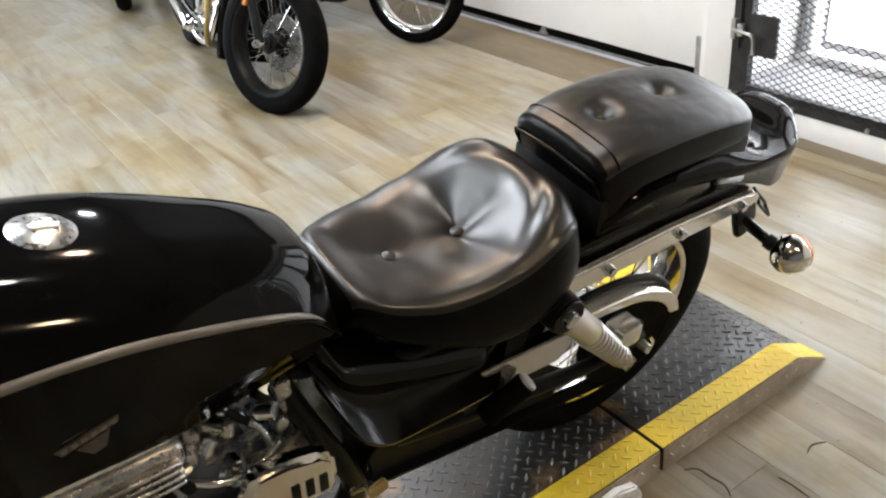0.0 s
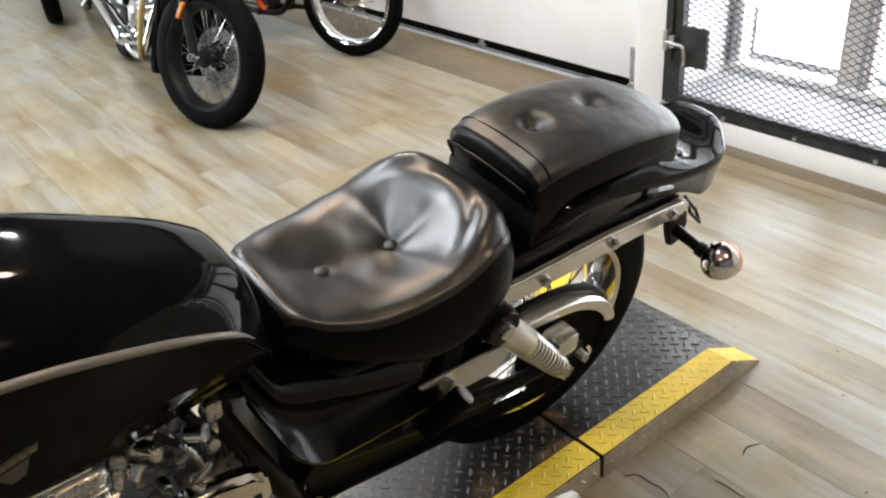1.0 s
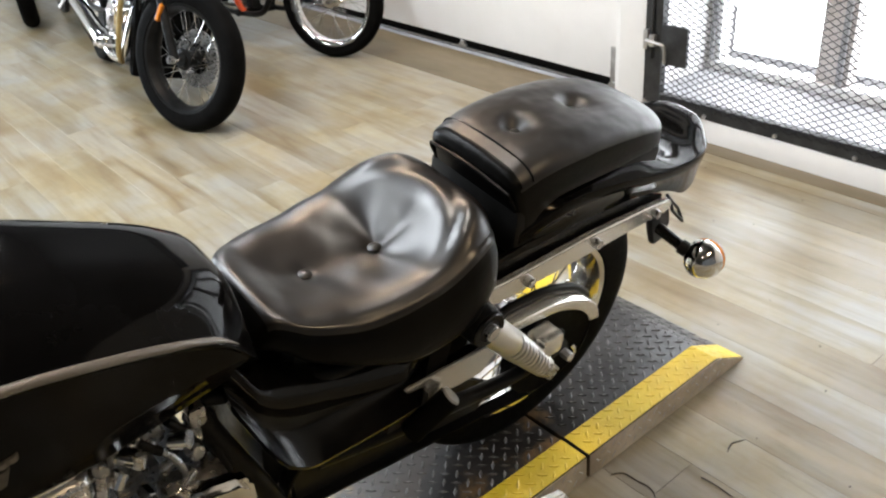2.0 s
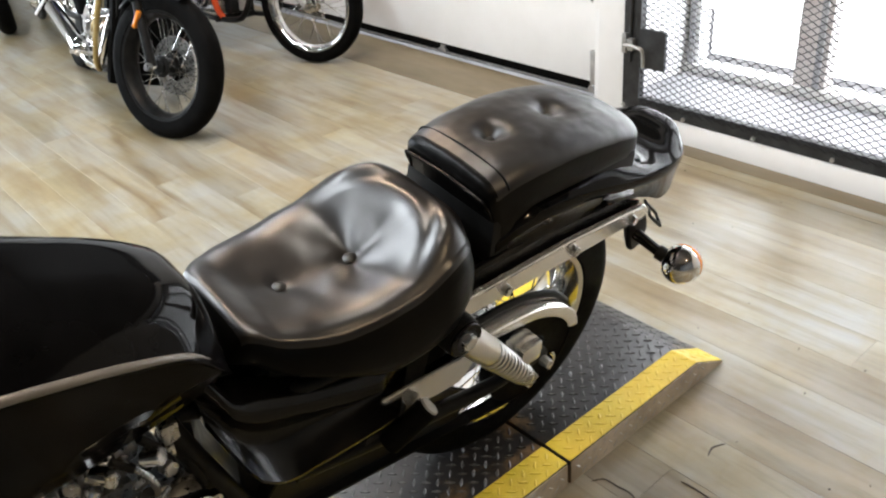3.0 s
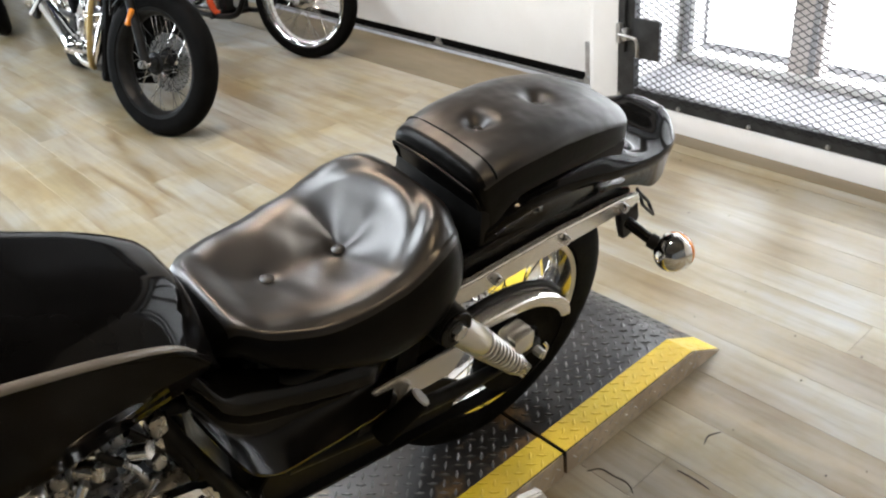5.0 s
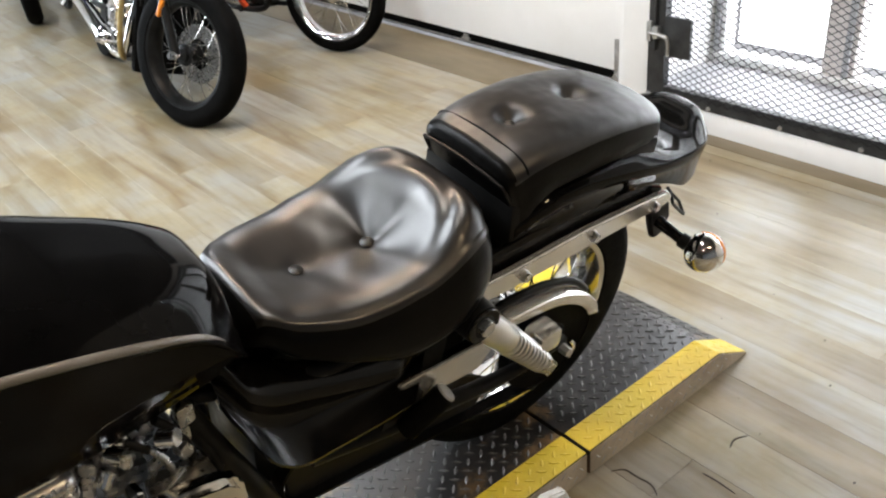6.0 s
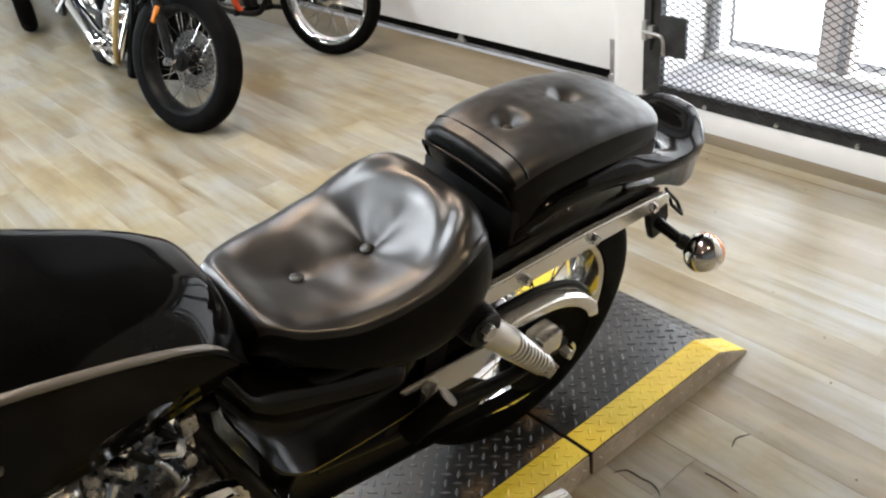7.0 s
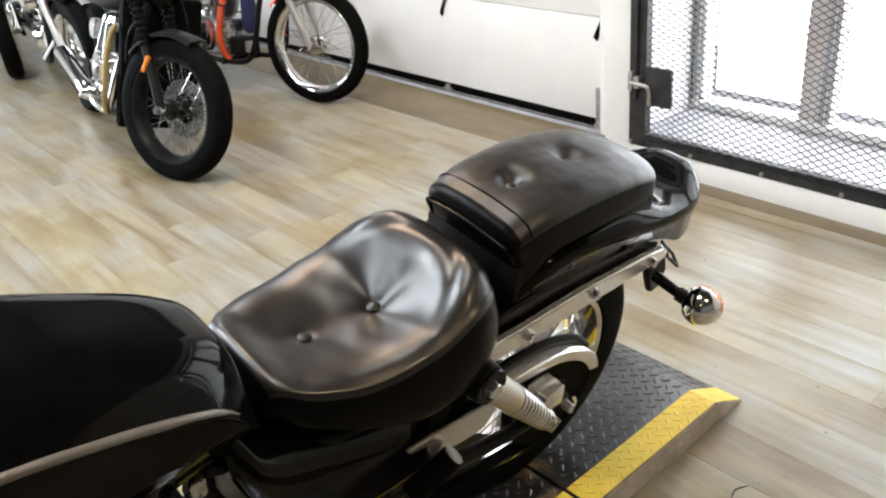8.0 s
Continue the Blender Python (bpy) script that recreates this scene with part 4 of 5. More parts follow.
# swing arm, belt drive and its chrome guard
for sgn in (-1, 1):
    arm = tube([(0.42, sgn * 0.10, 0.405), (0.6, sgn * 0.122, 0.382), (0.85, sgn * 0.13, 0.338), (1.02, sgn * 0.118, 0.318)], lambda f: 0.021 - 0.010 * f, 12)
    ar = part("swing_arm", arm, BLACK_METAL, cruiser, "black tubular swing arm")
    part("axle_block", box(0.888, 0.942, sgn * 0.146 - 0.024, sgn * 0.146 + 0.024, 0.390, 0.438, 0.006), BRIGHT, ar, "chrome axle adjuster block", m=pose(0, 0, 0))
    part("axle_nut", rod((AX, sgn * 0.145, AR + 0.012), (AX, sgn * 0.165, AR + 0.012), 0.011, 0.010, 6), STEEL, ar)
    part("adjuster_bolt", tube([(1.0, sgn * 0.15, 0.352), (1.012, sgn * 0.152, 0.33), (1.006, sgn * 0.15, 0.30)], 0.004, 8), CHROME, ar)
pul = lathe([(0.045, -0.012), (0.112, -0.012), (0.118, -0.014), (0.118, 0.014), (0.112, 0.012), (0.045, 0.012)], 48)
part("rear_pulley", pul, RUBBER, rear, "black belt pulley", m=pose(0, -0.098, 0))
bt = bmesh.new()
ring = []
C0, R0, C1, R1 = (AX, AR), 0.122, (0.42, 0.365), 0.06
for k in range(41):
    a = radians(-92 + 184 * k / 40)
    ring.append((C0[0] + R0 * math.cos(a), C0[1] + R0 * math.sin(a)))
for k in range(21):
    a = radians(92 + 176 * k / 20)
    ring.append((C1[0] + R1 * math.cos(a), C1[1] + R1 * math.sin(a)))
rows = []
for (u, w) in ring:
    cc = C0 if u > 0.7 else C1
    d = Vector((u - cc[0], w - cc[1])).normalized() * 0.006
    rows.append([bt.verts.new(p) for p in ((u, -0.112, w), (u, -0.084, w), (u + d.x, -0.084, w + d.y), (u + d.x, -0.112, w + d.y))])
rows.append(rows[0])
skin(bt, rows, caps=False)
part("drive_belt", bt, RUBBER, cruiser, "black toothed drive belt")


def guard_mesh():
    """Rolled chrome strip over the belt, curling down round the pulley."""
    path = smooth_path([(0.76, -0.132, 0.486), (0.81, -0.132, 0.492), (0.886, -0.132, 0.487), (0.97, -0.132, 0.474), (1.04, -0.132, 0.441), (1.085, -0.132, 0.398), (1.1, -0.132, 0.362)], 8)
    b = bmesh.new()
    rows = []
    for i, p in enumerate(path):
        f = i / (len(path) - 1)
        d = (path[min(i + 1, len(path) - 1)] - path[max(i - 1, 0)]).normalized()
        n = Vector((d.z, 0, -d.x)) * (0.016 + 0.012 * f - (0.022 * max(0, (f - 0.9) * 10) ** 2))
        y = Vector((0, 0.045, 0))
        t = Vector((0, 0.004, 0))
        up = Vector((-d.z, 0, d.x)) * -0.003
        rows.append([b.verts.new(q) for q in (p + n, p + n * 0.5 - t * 0.6, p - t * 0.3, p + t * 0.7 - up, p + y - up, p + y + up, p + t + up * 2, p + n + t)])
    skin(b, rows)
    return b


guard = part("belt_guard", guard_mesh(), BRIGHT, cruiser, "chrome belt guard curling over the pulley")
gf = prism([(0.572, 0.502), (0.662, 0.498), (0.762, 0.491), (0.783, 0.460), (0.752, 0.428), (0.697, 0.431), (0.644, 0.438), (0.606, 0.446)], -0.142, -0.134, 0.002)
part("guard_plate", gf, BRIGHT, guard, "chrome front guard plate")
part("pivot_cap", rod((0.600, -0.140, 0.466), (0.600, -0.152, 0.466), 0.019, 0.016, 20, bevel=0.003), BLACK_METAL, guard, "black pivot cap")
part("inner_rail", tube([(0.745, -0.118, 0.515), (0.83, -0.112, 0.520), (0.93, -0.11, 0.508), (1.02, -0.11, 0.472), (1.07, -0.11, 0.425)], 0.0085, 10), BLACK_METAL, guard, "black guard rail")

# side cover below the rider's seat
def side_cover(sgn):
    """Rounded shelf, hollow flank and rolled lower lip."""
    shelf = curve([(0.285, 0.700), (0.301, 0.687), (0.316, 0.656), (0.349, 0.622), (0.408, 0.592), (0.493, 0.555), (0.575, 0.524), (0.66, 0.505)])
    low = curve([(0.285, 0.640), (0.295, 0.612), (0.311, 0.570), (0.333, 0.528), (0.373, 0.494), (0.426, 0.487), (0.492, 0.483), (0.56, 0.481), (0.62, 0.484), (0.66, 0.490)])
    b = bmesh.new()
    rows = []
    for k in range(49):
        u = 0.285 + 0.375 * k / 48
        t, l = shelf(u), low(u)
        tp = min(1.0, 0.35 + (u - 0.285) / 0.05) * min(1.0, 0.25 + (0.66 - u) / 0.10)
        hgt = t - l
        prof = []
        for i in range(9):                                # top edge out over the shelf
            an = radians(90 * i / 8)
            prof.append((0.075 + 0.055 * math.sin(an), t - 0.012 + 0.046 * (math.cos(an))))
        for i in range(1, 13):                            # hollow flank
            q = i / 12
            prof.append((0.130 - 0.011 * math.sin(math.pi * min(1.0, q * 1.25)) + 0.040 * q ** 3.2, t - 0.012 - (hgt - 0.016) * q))
        r = 0.019
        for i in range(1, 8):                             # rolled lip
            an = radians(120 * i / 7)
            prof.append((0.170 - r + r * math.cos(an), l + 0.004 - r * math.sin(an)))
        row = [b.verts.new((u, sgn * (0.075 + (v - 0.075) * tp), w)) for v, w in prof]
        row += [b.verts.new((u, sgn * 0.07, l)), b.verts.new((u, sgn * 0.07, t + 0.02))]
        rows.append(row)
    skin(b, rows)
    return part("side_cover", b, SATIN_BLACK, cruiser, "black sculpted side cover with rolled lip")


side_cover(-1)
side_cover(1)
# frame tubes, seat base, exhaust-side closure
fr = tube([(-0.30, 0, 0.86), (-0.1, 0, 0.70), (0.2, 0, 0.66), (0.5, 0, 0.60), (0.75, 0, 0.58)], 0.03, 12)
frame_tube = part("frame_tube", fr, BLACK_METAL, cruiser, "black frame backbone")
for sgn in (-1, 1):
    part("frame_rail", tube([(0.24, sgn * 0.085, 0.64), (0.27, sgn * 0.10, 0.55), (0.31, sgn * 0.11, 0.44), (0.335, sgn * 0.11, 0.36), (0.34, sgn * 0.10, 0.30)], 0.019, 12), BLACK_METAL, cruiser, "black frame side tube")
    part("lower_rail", tube([(-0.34, sgn * 0.05, 0.62), (-0.30, sgn * 0.09, 0.36), (-0.2, sgn * 0.11, 0.24), (0.1, sgn * 0.12, 0.21), (0.26, sgn * 0.11, 0.24), (0.33, sgn * 0.10, 0.33)], 0.017, 12), BLACK_METAL, cruiser, "black lower frame tube")
    part("seat_rail", tube([(0.22, sgn * 0.06, 0.65), (0.42, sgn * 0.10, 0.60), (0.6, sgn * 0.12, 0.595), (0.74, sgn * 0.13, 0.605)], 0.013, 10), BLACK_METAL, cruiser, "black seat rail")
part("seat_base", box(0.40, 0.80, -0.085, 0.085, 0.585, 0.645, 0.02), BLACK_METAL, cruiser, "black plastic seat base")
ib = box(0.33, 0.60, -0.085, 0.085, 0.36, 0.60, 0.02)
part("battery_box", ib, BLACK_METAL, cruiser, "black battery and air box")
part("inner_panel", prism([(0.375, 0.315), (0.50, 0.296), (0.64, 0.272), (0.80, 0.245), (0.84, 0.30), (0.70, 0.42), (0.72, 0.52), (0.36, 0.56)], -0.098, -0.088, 0.003), BLACK_METAL, cruiser, "black inner panel")
brk = prism([(0.555, 0.455), (0.60, 0.47), (0.635, 0.44), (0.625, 0.395), (0.58, 0.375), (0.54, 0.40)], -0.132, -0.120, 0.003)
peg_br = part("peg_bracket", brk, BLACK_METAL, cruiser, "black passenger peg bracket")
part("foot_peg", rod((0.580, -0.148, 0.392), (0.650, -0.170, 0.460), 0.022, 0.022, 20, bevel=0.003), RUBBER, peg_br, "ribbed rubber foot peg")
part("peg_end", rod((0.650, -0.170, 0.460), (0.653, -0.171, 0.463), 0.0185, 0.0175, 16), STEEL, peg_br)

# engine: crankcase, finned cylinder, head cover, carburettor, pipes and fittings
case = box(-0.16, 0.27, -0.125, 0.125, 0.27, 0.47, 0.045, seg=4)
crank = part("crankcase", case, BLACK_METAL, cruiser, "black crankcase")
part("round_cover", rod((0.02, -0.12, 0.38), (0.02, -0.158, 0.38), 0.105, 0.096, 36, bevel=0.008), CHROME, crank, "chrome round engine cover")
cc = prism([(0.125, 0.50), (0.13, 0.562), (0.15, 0.598), (0.20, 0.594), (0.255, 0.576), (0.272, 0.556), (0.276, 0.50), (0.262, 0.478), (0.20, 0.484), (0.15, 0.487)], -0.184, -0.150, 0.010)
cov = part("sprocket_cover", cc, CHROME, crank, "chrome slotted engine cover")
for k in range(3):
    part("slot", box(0.198 + k * 0.022, 0.211 + k * 0.022, -0.1862, -0.182, 0.507 - 0.004 * k, 0.543 - 0.004 * k, 0.0006), BLACK_METAL, cov, "black vent slot", m=None)
part("cover_mount", box(0.16, 0.25, -0.152, -0.10, 0.49, 0.57, 0.01), CHROME_DULL, crank)
for k in range(8):
    w = 0.465 + k * 0.019
    part("fin", box(-0.10, 0.075, -0.105, 0.105, w, w + 0.006, 0.0022, seg=1), CHROME_DULL, crank, "alloy cooling fin")
part("cylinder", rod((-0.012, 0, 0.46), (-0.012, 0, 0.62), 0.072, 0.072, 32), CHROME_DULL, crank)
hd = box(-0.115, 0.085, -0.132, 0.132, 0.622, 0.672, 0.018, seg=3)
head = part("cylinder_head", hd, CHROME_DULL, cruiser, "ribbed alloy cylinder head")
for k in range(4):
    part("rib", box(-0.105, 0.075, -0.142, -0.128, 0.604 + k * 0.014, 0.611 + k * 0.014, 0.002, seg=1), CHROME_DULL, head)
hc = box(-0.10, 0.07, -0.125, 0.125, 0.674, 0.69, 0.008)
part("head_cover", hc, CHROME, head, "chrome rocker cover")
carb = part("carburettor", rod((0.085, -0.03, 0.585), (0.205, -0.03, 0.60), 0.034, 0.031, 24, bevel=0.005), CHROME_DULL, cruiser, "alloy carburettor")
part("carb_top", lathe([(0.0, 0.05), (0.018, 0.048), (0.030, 0.036), (0.034, 0.02), (0.034, 0.0), (0.0, 0.0)], 24, "Z"), CHROME, carb, "chrome dome", m=pose(0.145, -0.055, 0.612))
part("float_bowl", box(0.115, 0.18, -0.085, -0.02, 0.535, 0.575, 0.01), CHROME_DULL, carb)
rnd = random.Random(11)
for k in range(30):
    u, w = rnd.uniform(0.05, 0.245), rnd.uniform(0.52, 0.655)
    v = -rnd.uniform(0.06, 0.13)
    L, r = rnd.uniform(0.012, 0.035), rnd.uniform(0.006, 0.015)
    d = Vector((rnd.uniform(-1, 1), rnd.uniform(-1.2, -0.2), rnd.uniform(-1, 1))).normalized() * L
    p = Vector((u, v, w))
    part("fitting", rod(p, p + d, r, r * rnd.uniform(0.7, 1.0), rnd.choice((6, 14, 18)), bevel=0.0015), rnd.choice((CHROME, CHROME_DULL, CHROME_DULL, BLACK_METAL)), carb)
for pts, r, m in (([(0.20, -0.09, 0.655), (0.222, -0.10, 0.62), (0.232, -0.11, 0.575), (0.225, -0.12, 0.53)], 0.007, BLACK_METAL), ([(0.06, -0.12, 0.60), (0.11, -0.14, 0.575), (0.165, -0.145, 0.57), (0.21, -0.135, 0.59)], 0.006, CHROME), ([(0.17, -0.10, 0.64), (0.195, -0.125, 0.60), (0.19, -0.14, 0.54), (0.15, -0.14, 0.50)], 0.0055, CHROME_DULL), ([(0.245, -0.07, 0.66), (0.25, -0.10, 0.60), (0.262, -0.12, 0.53)], 0.008, BLACK_METAL)):
    part("hose", tube(pts, r, 10), m, carb)
part("engine_bracket", box(0.225, 0.25, -0.105, -0.085, 0.60, 0.665, 0.004), CHROME_DULL, cruiser)
part("shift_lever", tube([(0.31, -0.15, 0.395), (0.328, -0.175, 0.432), (0.322, -0.20, 0.45)], 0.006, 10), CHROME_DULL, cruiser, "shift lever")
part("lever_tip", rod((0.312, -0.20, 0.449), (0.345, -0.20, 0.457), 0.010, 0.010, 14, bevel=0.003), BRONZE, cruiser, "worn lever pad")

# side stand
ss = tube([(0.33, -0.11, 0.24), (0.30, -0.19, 0.16), (0.26, -0.285, 0.075)], 0.012, 10)
stand = part("side_stand", ss, CHROME_DULL, cruiser, "side stand resting on the ramp")
part("stand_foot", box(0.235, 0.285, -0.315, -0.265, 0.058, 0.068, 0.003), BLACK_METAL, stand, m=None)

# badge on the tank flank: plain shapes
BADGE = vary(mat("dull_badge_metal", (0.09, 0.08, 0.07), 0.35, 0.5), (0.05, 0.045, 0.04), (0.11, 0.10, 0.09), 30, rough=(0.25, 0.4))
badge = part("tank_badge", prism([(-0.056, 0.780), (0.022, 0.797), (0.020, 0.785), (-0.048, 0.767)], -0.1495, -0.140, 0.001), BADGE, tank, "dull metal badge bar")
part("badge_wing", prism([(-0.045, 0.786), (-0.027, 0.822), (0.016, 0.812), (0.012, 0.7985)], -0.1485, -0.140, 0.001), BADGE, badge)
part("badge_wing", prism([(-0.034, 0.7675), (-0.016, 0.747), (0.000, 0.752), (0.010, 0.779)], -0.1475, -0.138, 0.001), BADGE, badge)
for k in range(6):
    u = -0.044 + 0.0118 * k
    part("badge_bar", prism([(u - 0.0035, 0.7715 + 0.0026 * k), (u - 0.0035, 0.7800 + 0.0026 * k), (u + 0.0035, 0.7815 + 0.0026 * k), (u + 0.0035, 0.7730 + 0.0026 * k)], -0.1510, -0.1494, 0.0005), STRIPE, badge)

# front end
part("front_fork", tube([(-0.36, -0.10, 0.95), (-0.43, -0.10, 0.65), (-0.50, -0.10, 0.32)], 0.022, 12), CHROME, cruiser, "chrome fork leg")
part("front_fork", tube([(-0.36, 0.10, 0.95), (-0.43, 0.10, 0.65), (-0.50, 0.10, 0.32)], 0.022, 12), CHROME, cruiser, "chrome fork leg")
wheel(cruiser, -0.50, 0.312, 0.312, 0.10, 0.225, 36, CHROME, "front_wheel", "chrome spoked front wheel")
part("steering_head", rod((-0.33, 0, 0.80), (-0.36, 0, 0.98), 0.035, 0.032, 20, bevel=0.004), BLACK_METAL, cruiser)

# clear plastic tie-down cup on the ramp edge
cup = thing("ramp_bracket", "clear scuffed plastic bracket on the ramp edge", "bracket", pose(0.93, 0.905, 0.0))
CLEAR = vary(mat("scuffed_clear_plastic", (0.75, 0.75, 0.74), 0.2), (0.6, 0.6, 0.6), (0.85, 0.85, 0.84), 30, rough=(0.1, 0.4))
part("bracket_body", prism([(-0.14, 0.0), (-0.14, 0.05), (-0.05, 0.062), (0.0, 0.045), (0.02, 0.0)], -0.012, 0.012, 0.005), CLEAR, cup)
part("bracket_screw", rod((-0.03, -0.012, 0.028), (-0.03, -0.016, 0.028), 0.006, 0.006, 12), STEEL, cup)

# ---------------------------------------------------------------- parked motorcycles
def fork(bike, x, half, top, axle, r, material, gaiter=None, steer=0.0, label="fork leg"):
    st = Matrix.Rotation(radians(steer), 4, "Z")
    for sgn in (-1, 1):
        a, b = Vector((x - 0.26, sgn * half, top)), Vector((x, sgn * half, axle))
        leg = part("fork_leg", rod(a, b, r * 0.82, r, 16, bevel=0.004), material, bike, label, m=st)
        if gaiter:
            for k in range(9):
                p = a.lerp(b, 0.16 + 0.045 * k)
                q = a.lerp(b, 0.16 + 0.045 * k + 0.028)
                part("gaiter_ring", rod(p, q, r * 1.35, r * 1.35, 16, bevel=0.004), gaiter, leg, "black rubber gaiter ring")
        part("axle_clamp", rod(b + Vector((0, sgn * 0.012, 0)), b + Vector((0, sgn * 0.034, 0)), r * 0.9, r * 0.8, 12), CHROME_DULL, leg)
    return st


def v_twin(bike, x, engine_m):
    """Two finned cylinders in a V with rocker boxes, push-rod tubes and a round air cleaner."""
    for tilt in (-23, 23):
        base = pose(x, 0, 0.40, 0, tilt, 0)
        cyl = part("cylinder", lathe([(0.0, 0.0), (0.062, 0.0), (0.062, 0.20), (0.0, 0.20)], 24, "Z"), engine_m, bike, "engine cylinder", m=base)
        f0 = part("cooling_fin", lathe([(0.060, 0.0), (0.094, 0.0015), (0.094, 0.0045), (0.060, 0.006)], 24, "Z"), engine_m, cyl, m=pose(0, 0, 0.05))
        for k in range(1, 8):
            share("cooling_fin", f0, cyl, pose(0, 0, 0.05 + 0.017 * k))
        part("rocker_box", box(-0.075, 0.075, -0.085, 0.085, 0.20, 0.255, 0.018, seg=3), CHROME, cyl, "chrome rocker box")
        for sgn in (-1, 1):
            part("push_rod_tube", rod((0.02 * sgn, -0.098, -0.02), (0.035 * sgn, -0.082, 0.205), 0.010, 0.010, 10), CHROME, cyl, "chrome push-rod tube")
    part("air_cleaner", rod((x + 0.01, -0.105, 0.56), (x + 0.01, -0.165, 0.56), 0.070, 0.062, 30, bevel=0.010), CHROME, bike, "round chrome air cleaner")
    part("cam_cover", rod((x + 0.05, -0.125, 0.36), (x + 0.05, -0.175, 0.36), 0.062, 0.052, 28, bevel=0.008), CHROME, bike, "polished cam cover")


def parked_bike(name, label, m, wheel_r, rim_r, tyre_w, base, steer, frame_m, tank_m, rim_m, fork_m, engine_m, gaiter=None, spokes=32, fender_m=None, disc=True, back=0.0):
    bike = thing(name, label, "motorcycle", m, "parked motorcycles")
    fw = wheel(bike, 0, wheel_r, wheel_r, tyre_w, rim_r, spokes, rim_m, "front_wheel", "spoked front wheel", CHROME, 0.05, steer)
    if disc:
        part("brake_disc", lathe([(0.07, -0.003), (0.135, -0.003), (0.135, 0.003), (0.07, 0.003)], 40), CHROME_DULL, fw, "drilled steel brake disc", m=pose(0, tyre_w * 0.42, 0))
    part("axle", rod((0, -0.115, 0), (0, 0.115, 0), 0.011, 0.011, 12), CHROME, fw)
    part("rear_wheel_tyre", lathe([(0.20, -0.055), (0.27, -0.07), (0.305, -0.055), (0.322, 0.0), (0.305, 0.055), (0.27, 0.07), (0.20, 0.055)], 56), RUBBER, bike, "black rear tyre", m=pose(-base, 0, 0.322))
    part("rear_wheel_rim", lathe([(0.0, -0.05), (0.12, -0.045), (0.19, -0.035), (0.205, -0.05), (0.205, 0.05), (0.19, 0.035), (0.12, 0.045), (0.0, 0.05)], 48), rim_m, bike, "rear wheel disc", m=pose(-base, 0, 0.322))
    st = fork(bike, 0.0, tyre_w * 0.5 + 0.028, 0.92, wheel_r, 0.022, fork_m, gaiter, steer)
    b = bmesh.new()
    rows = []
    for k in range(25):
        a = radians(70 + 72 * k / 24)
        R = wheel_r + 0.014
        rows.append([b.verts.new((R2 * math.cos(a), v, wheel_r + R2 * math.sin(a))) for v, R2 in ((-tyre_w * 0.55, R - 0.02), (-tyre_w * 0.42, R), (0, R + 0.012), (tyre_w * 0.42, R), (tyre_w * 0.55, R - 0.02), (tyre_w * 0.42, R - 0.006), (0, R + 0.006), (-tyre_w * 0.42, R - 0.006))])
    skin(b, rows)
    part("front_mudguard", b, fender_m or frame_m, bike, "short front mudguard", m=st)
    for sgn in (-1, 1):
        part("frame_tube", tube([(-0.30, sgn * 0.04, 0.80), (-0.36, sgn * 0.09, 0.55), (-0.42, sgn * 0.12, 0.28), (-0.55, sgn * 0.13, 0.19), (-0.95, sgn * 0.12, 0.20), (-1.1, sgn * 0.11, 0.36)], 0.017, 10), frame_m, bike, "frame tube")
        part("swing_arm", tube([(-1.05, sgn * 0.10, 0.34), (-base, sgn * 0.11, 0.322)], 0.018, 10), frame_m, bike)
    part("backbone", tube([(-0.26, 0, 0.84), (-0.6, 0, 0.74), (-1.05, 0, 0.62), (-1.35, 0, 0.66)], 0.022, 10), frame_m, bike)
    eng = part("engine_case", box(-0.98 - back, -0.50 - back, -0.13, 0.13, 0.20, 0.43, 0.05, seg=4), engine_m, bike, "engine case")
    for sgn in (-1, 1):
        part("engine_cover", rod((-0.66 - back, sgn * 0.125, 0.33), (-0.66 - back, sgn * 0.17, 0.33), 0.105, 0.095, 32, bevel=0.01), CHROME, eng, "polished engine cover")
    v_twin(bike, -0.68 - back, engine_m)
    tk = loft([[(x, h * math.cos(a), 0.80 + d + 0.085 * math.sin(a)) for a in [2 * math.pi * k / 24 for k in range(24)]] for x, h, d in ((-0.27, 0.05, 0.03), (-0.32, 0.11, 0.03), (-0.45, 0.135, 0.025), (-0.62, 0.125, 0.0), (-0.78, 0.09, -0.03), (-0.82, 0.05, -0.04))])
    part("fuel_tank", tk, tank_m, bike, "fuel tank")
    sd = loft([[(x, h * math.cos(a), 0.69 + d + 0.035 * math.sin(a)) for a in [2 * math.pi * k / 20 for k in range(20)]] for x, h, d in ((-0.82, 0.06, 0.03), (-0.92, 0.12, 0.0), (-1.08, 0.15, 0.0), (-1.2, 0.13, 0.03), (-1.25, 0.07, 0.05))])
    part("seat", sd, LEATHER_MATT, bike, "black seat")
    part("handlebar", tube([(-0.30, -0.34, 1.02), (-0.27, -0.15, 0.97), (-0.26, 0, 0.95), (-0.27, 0.15, 0.97), (-0.30, 0.34, 1.02)], 0.011, 10), CHROME, bike)
    hl = rod((-0.24, 0, 0.86), (-0.13, 0, 0.85), 0.06, 0.085, 28, bevel=0.01)
    part("headlamp", hl, tank_m, bike, "round headlamp", m=st)
    return bike, fw, st


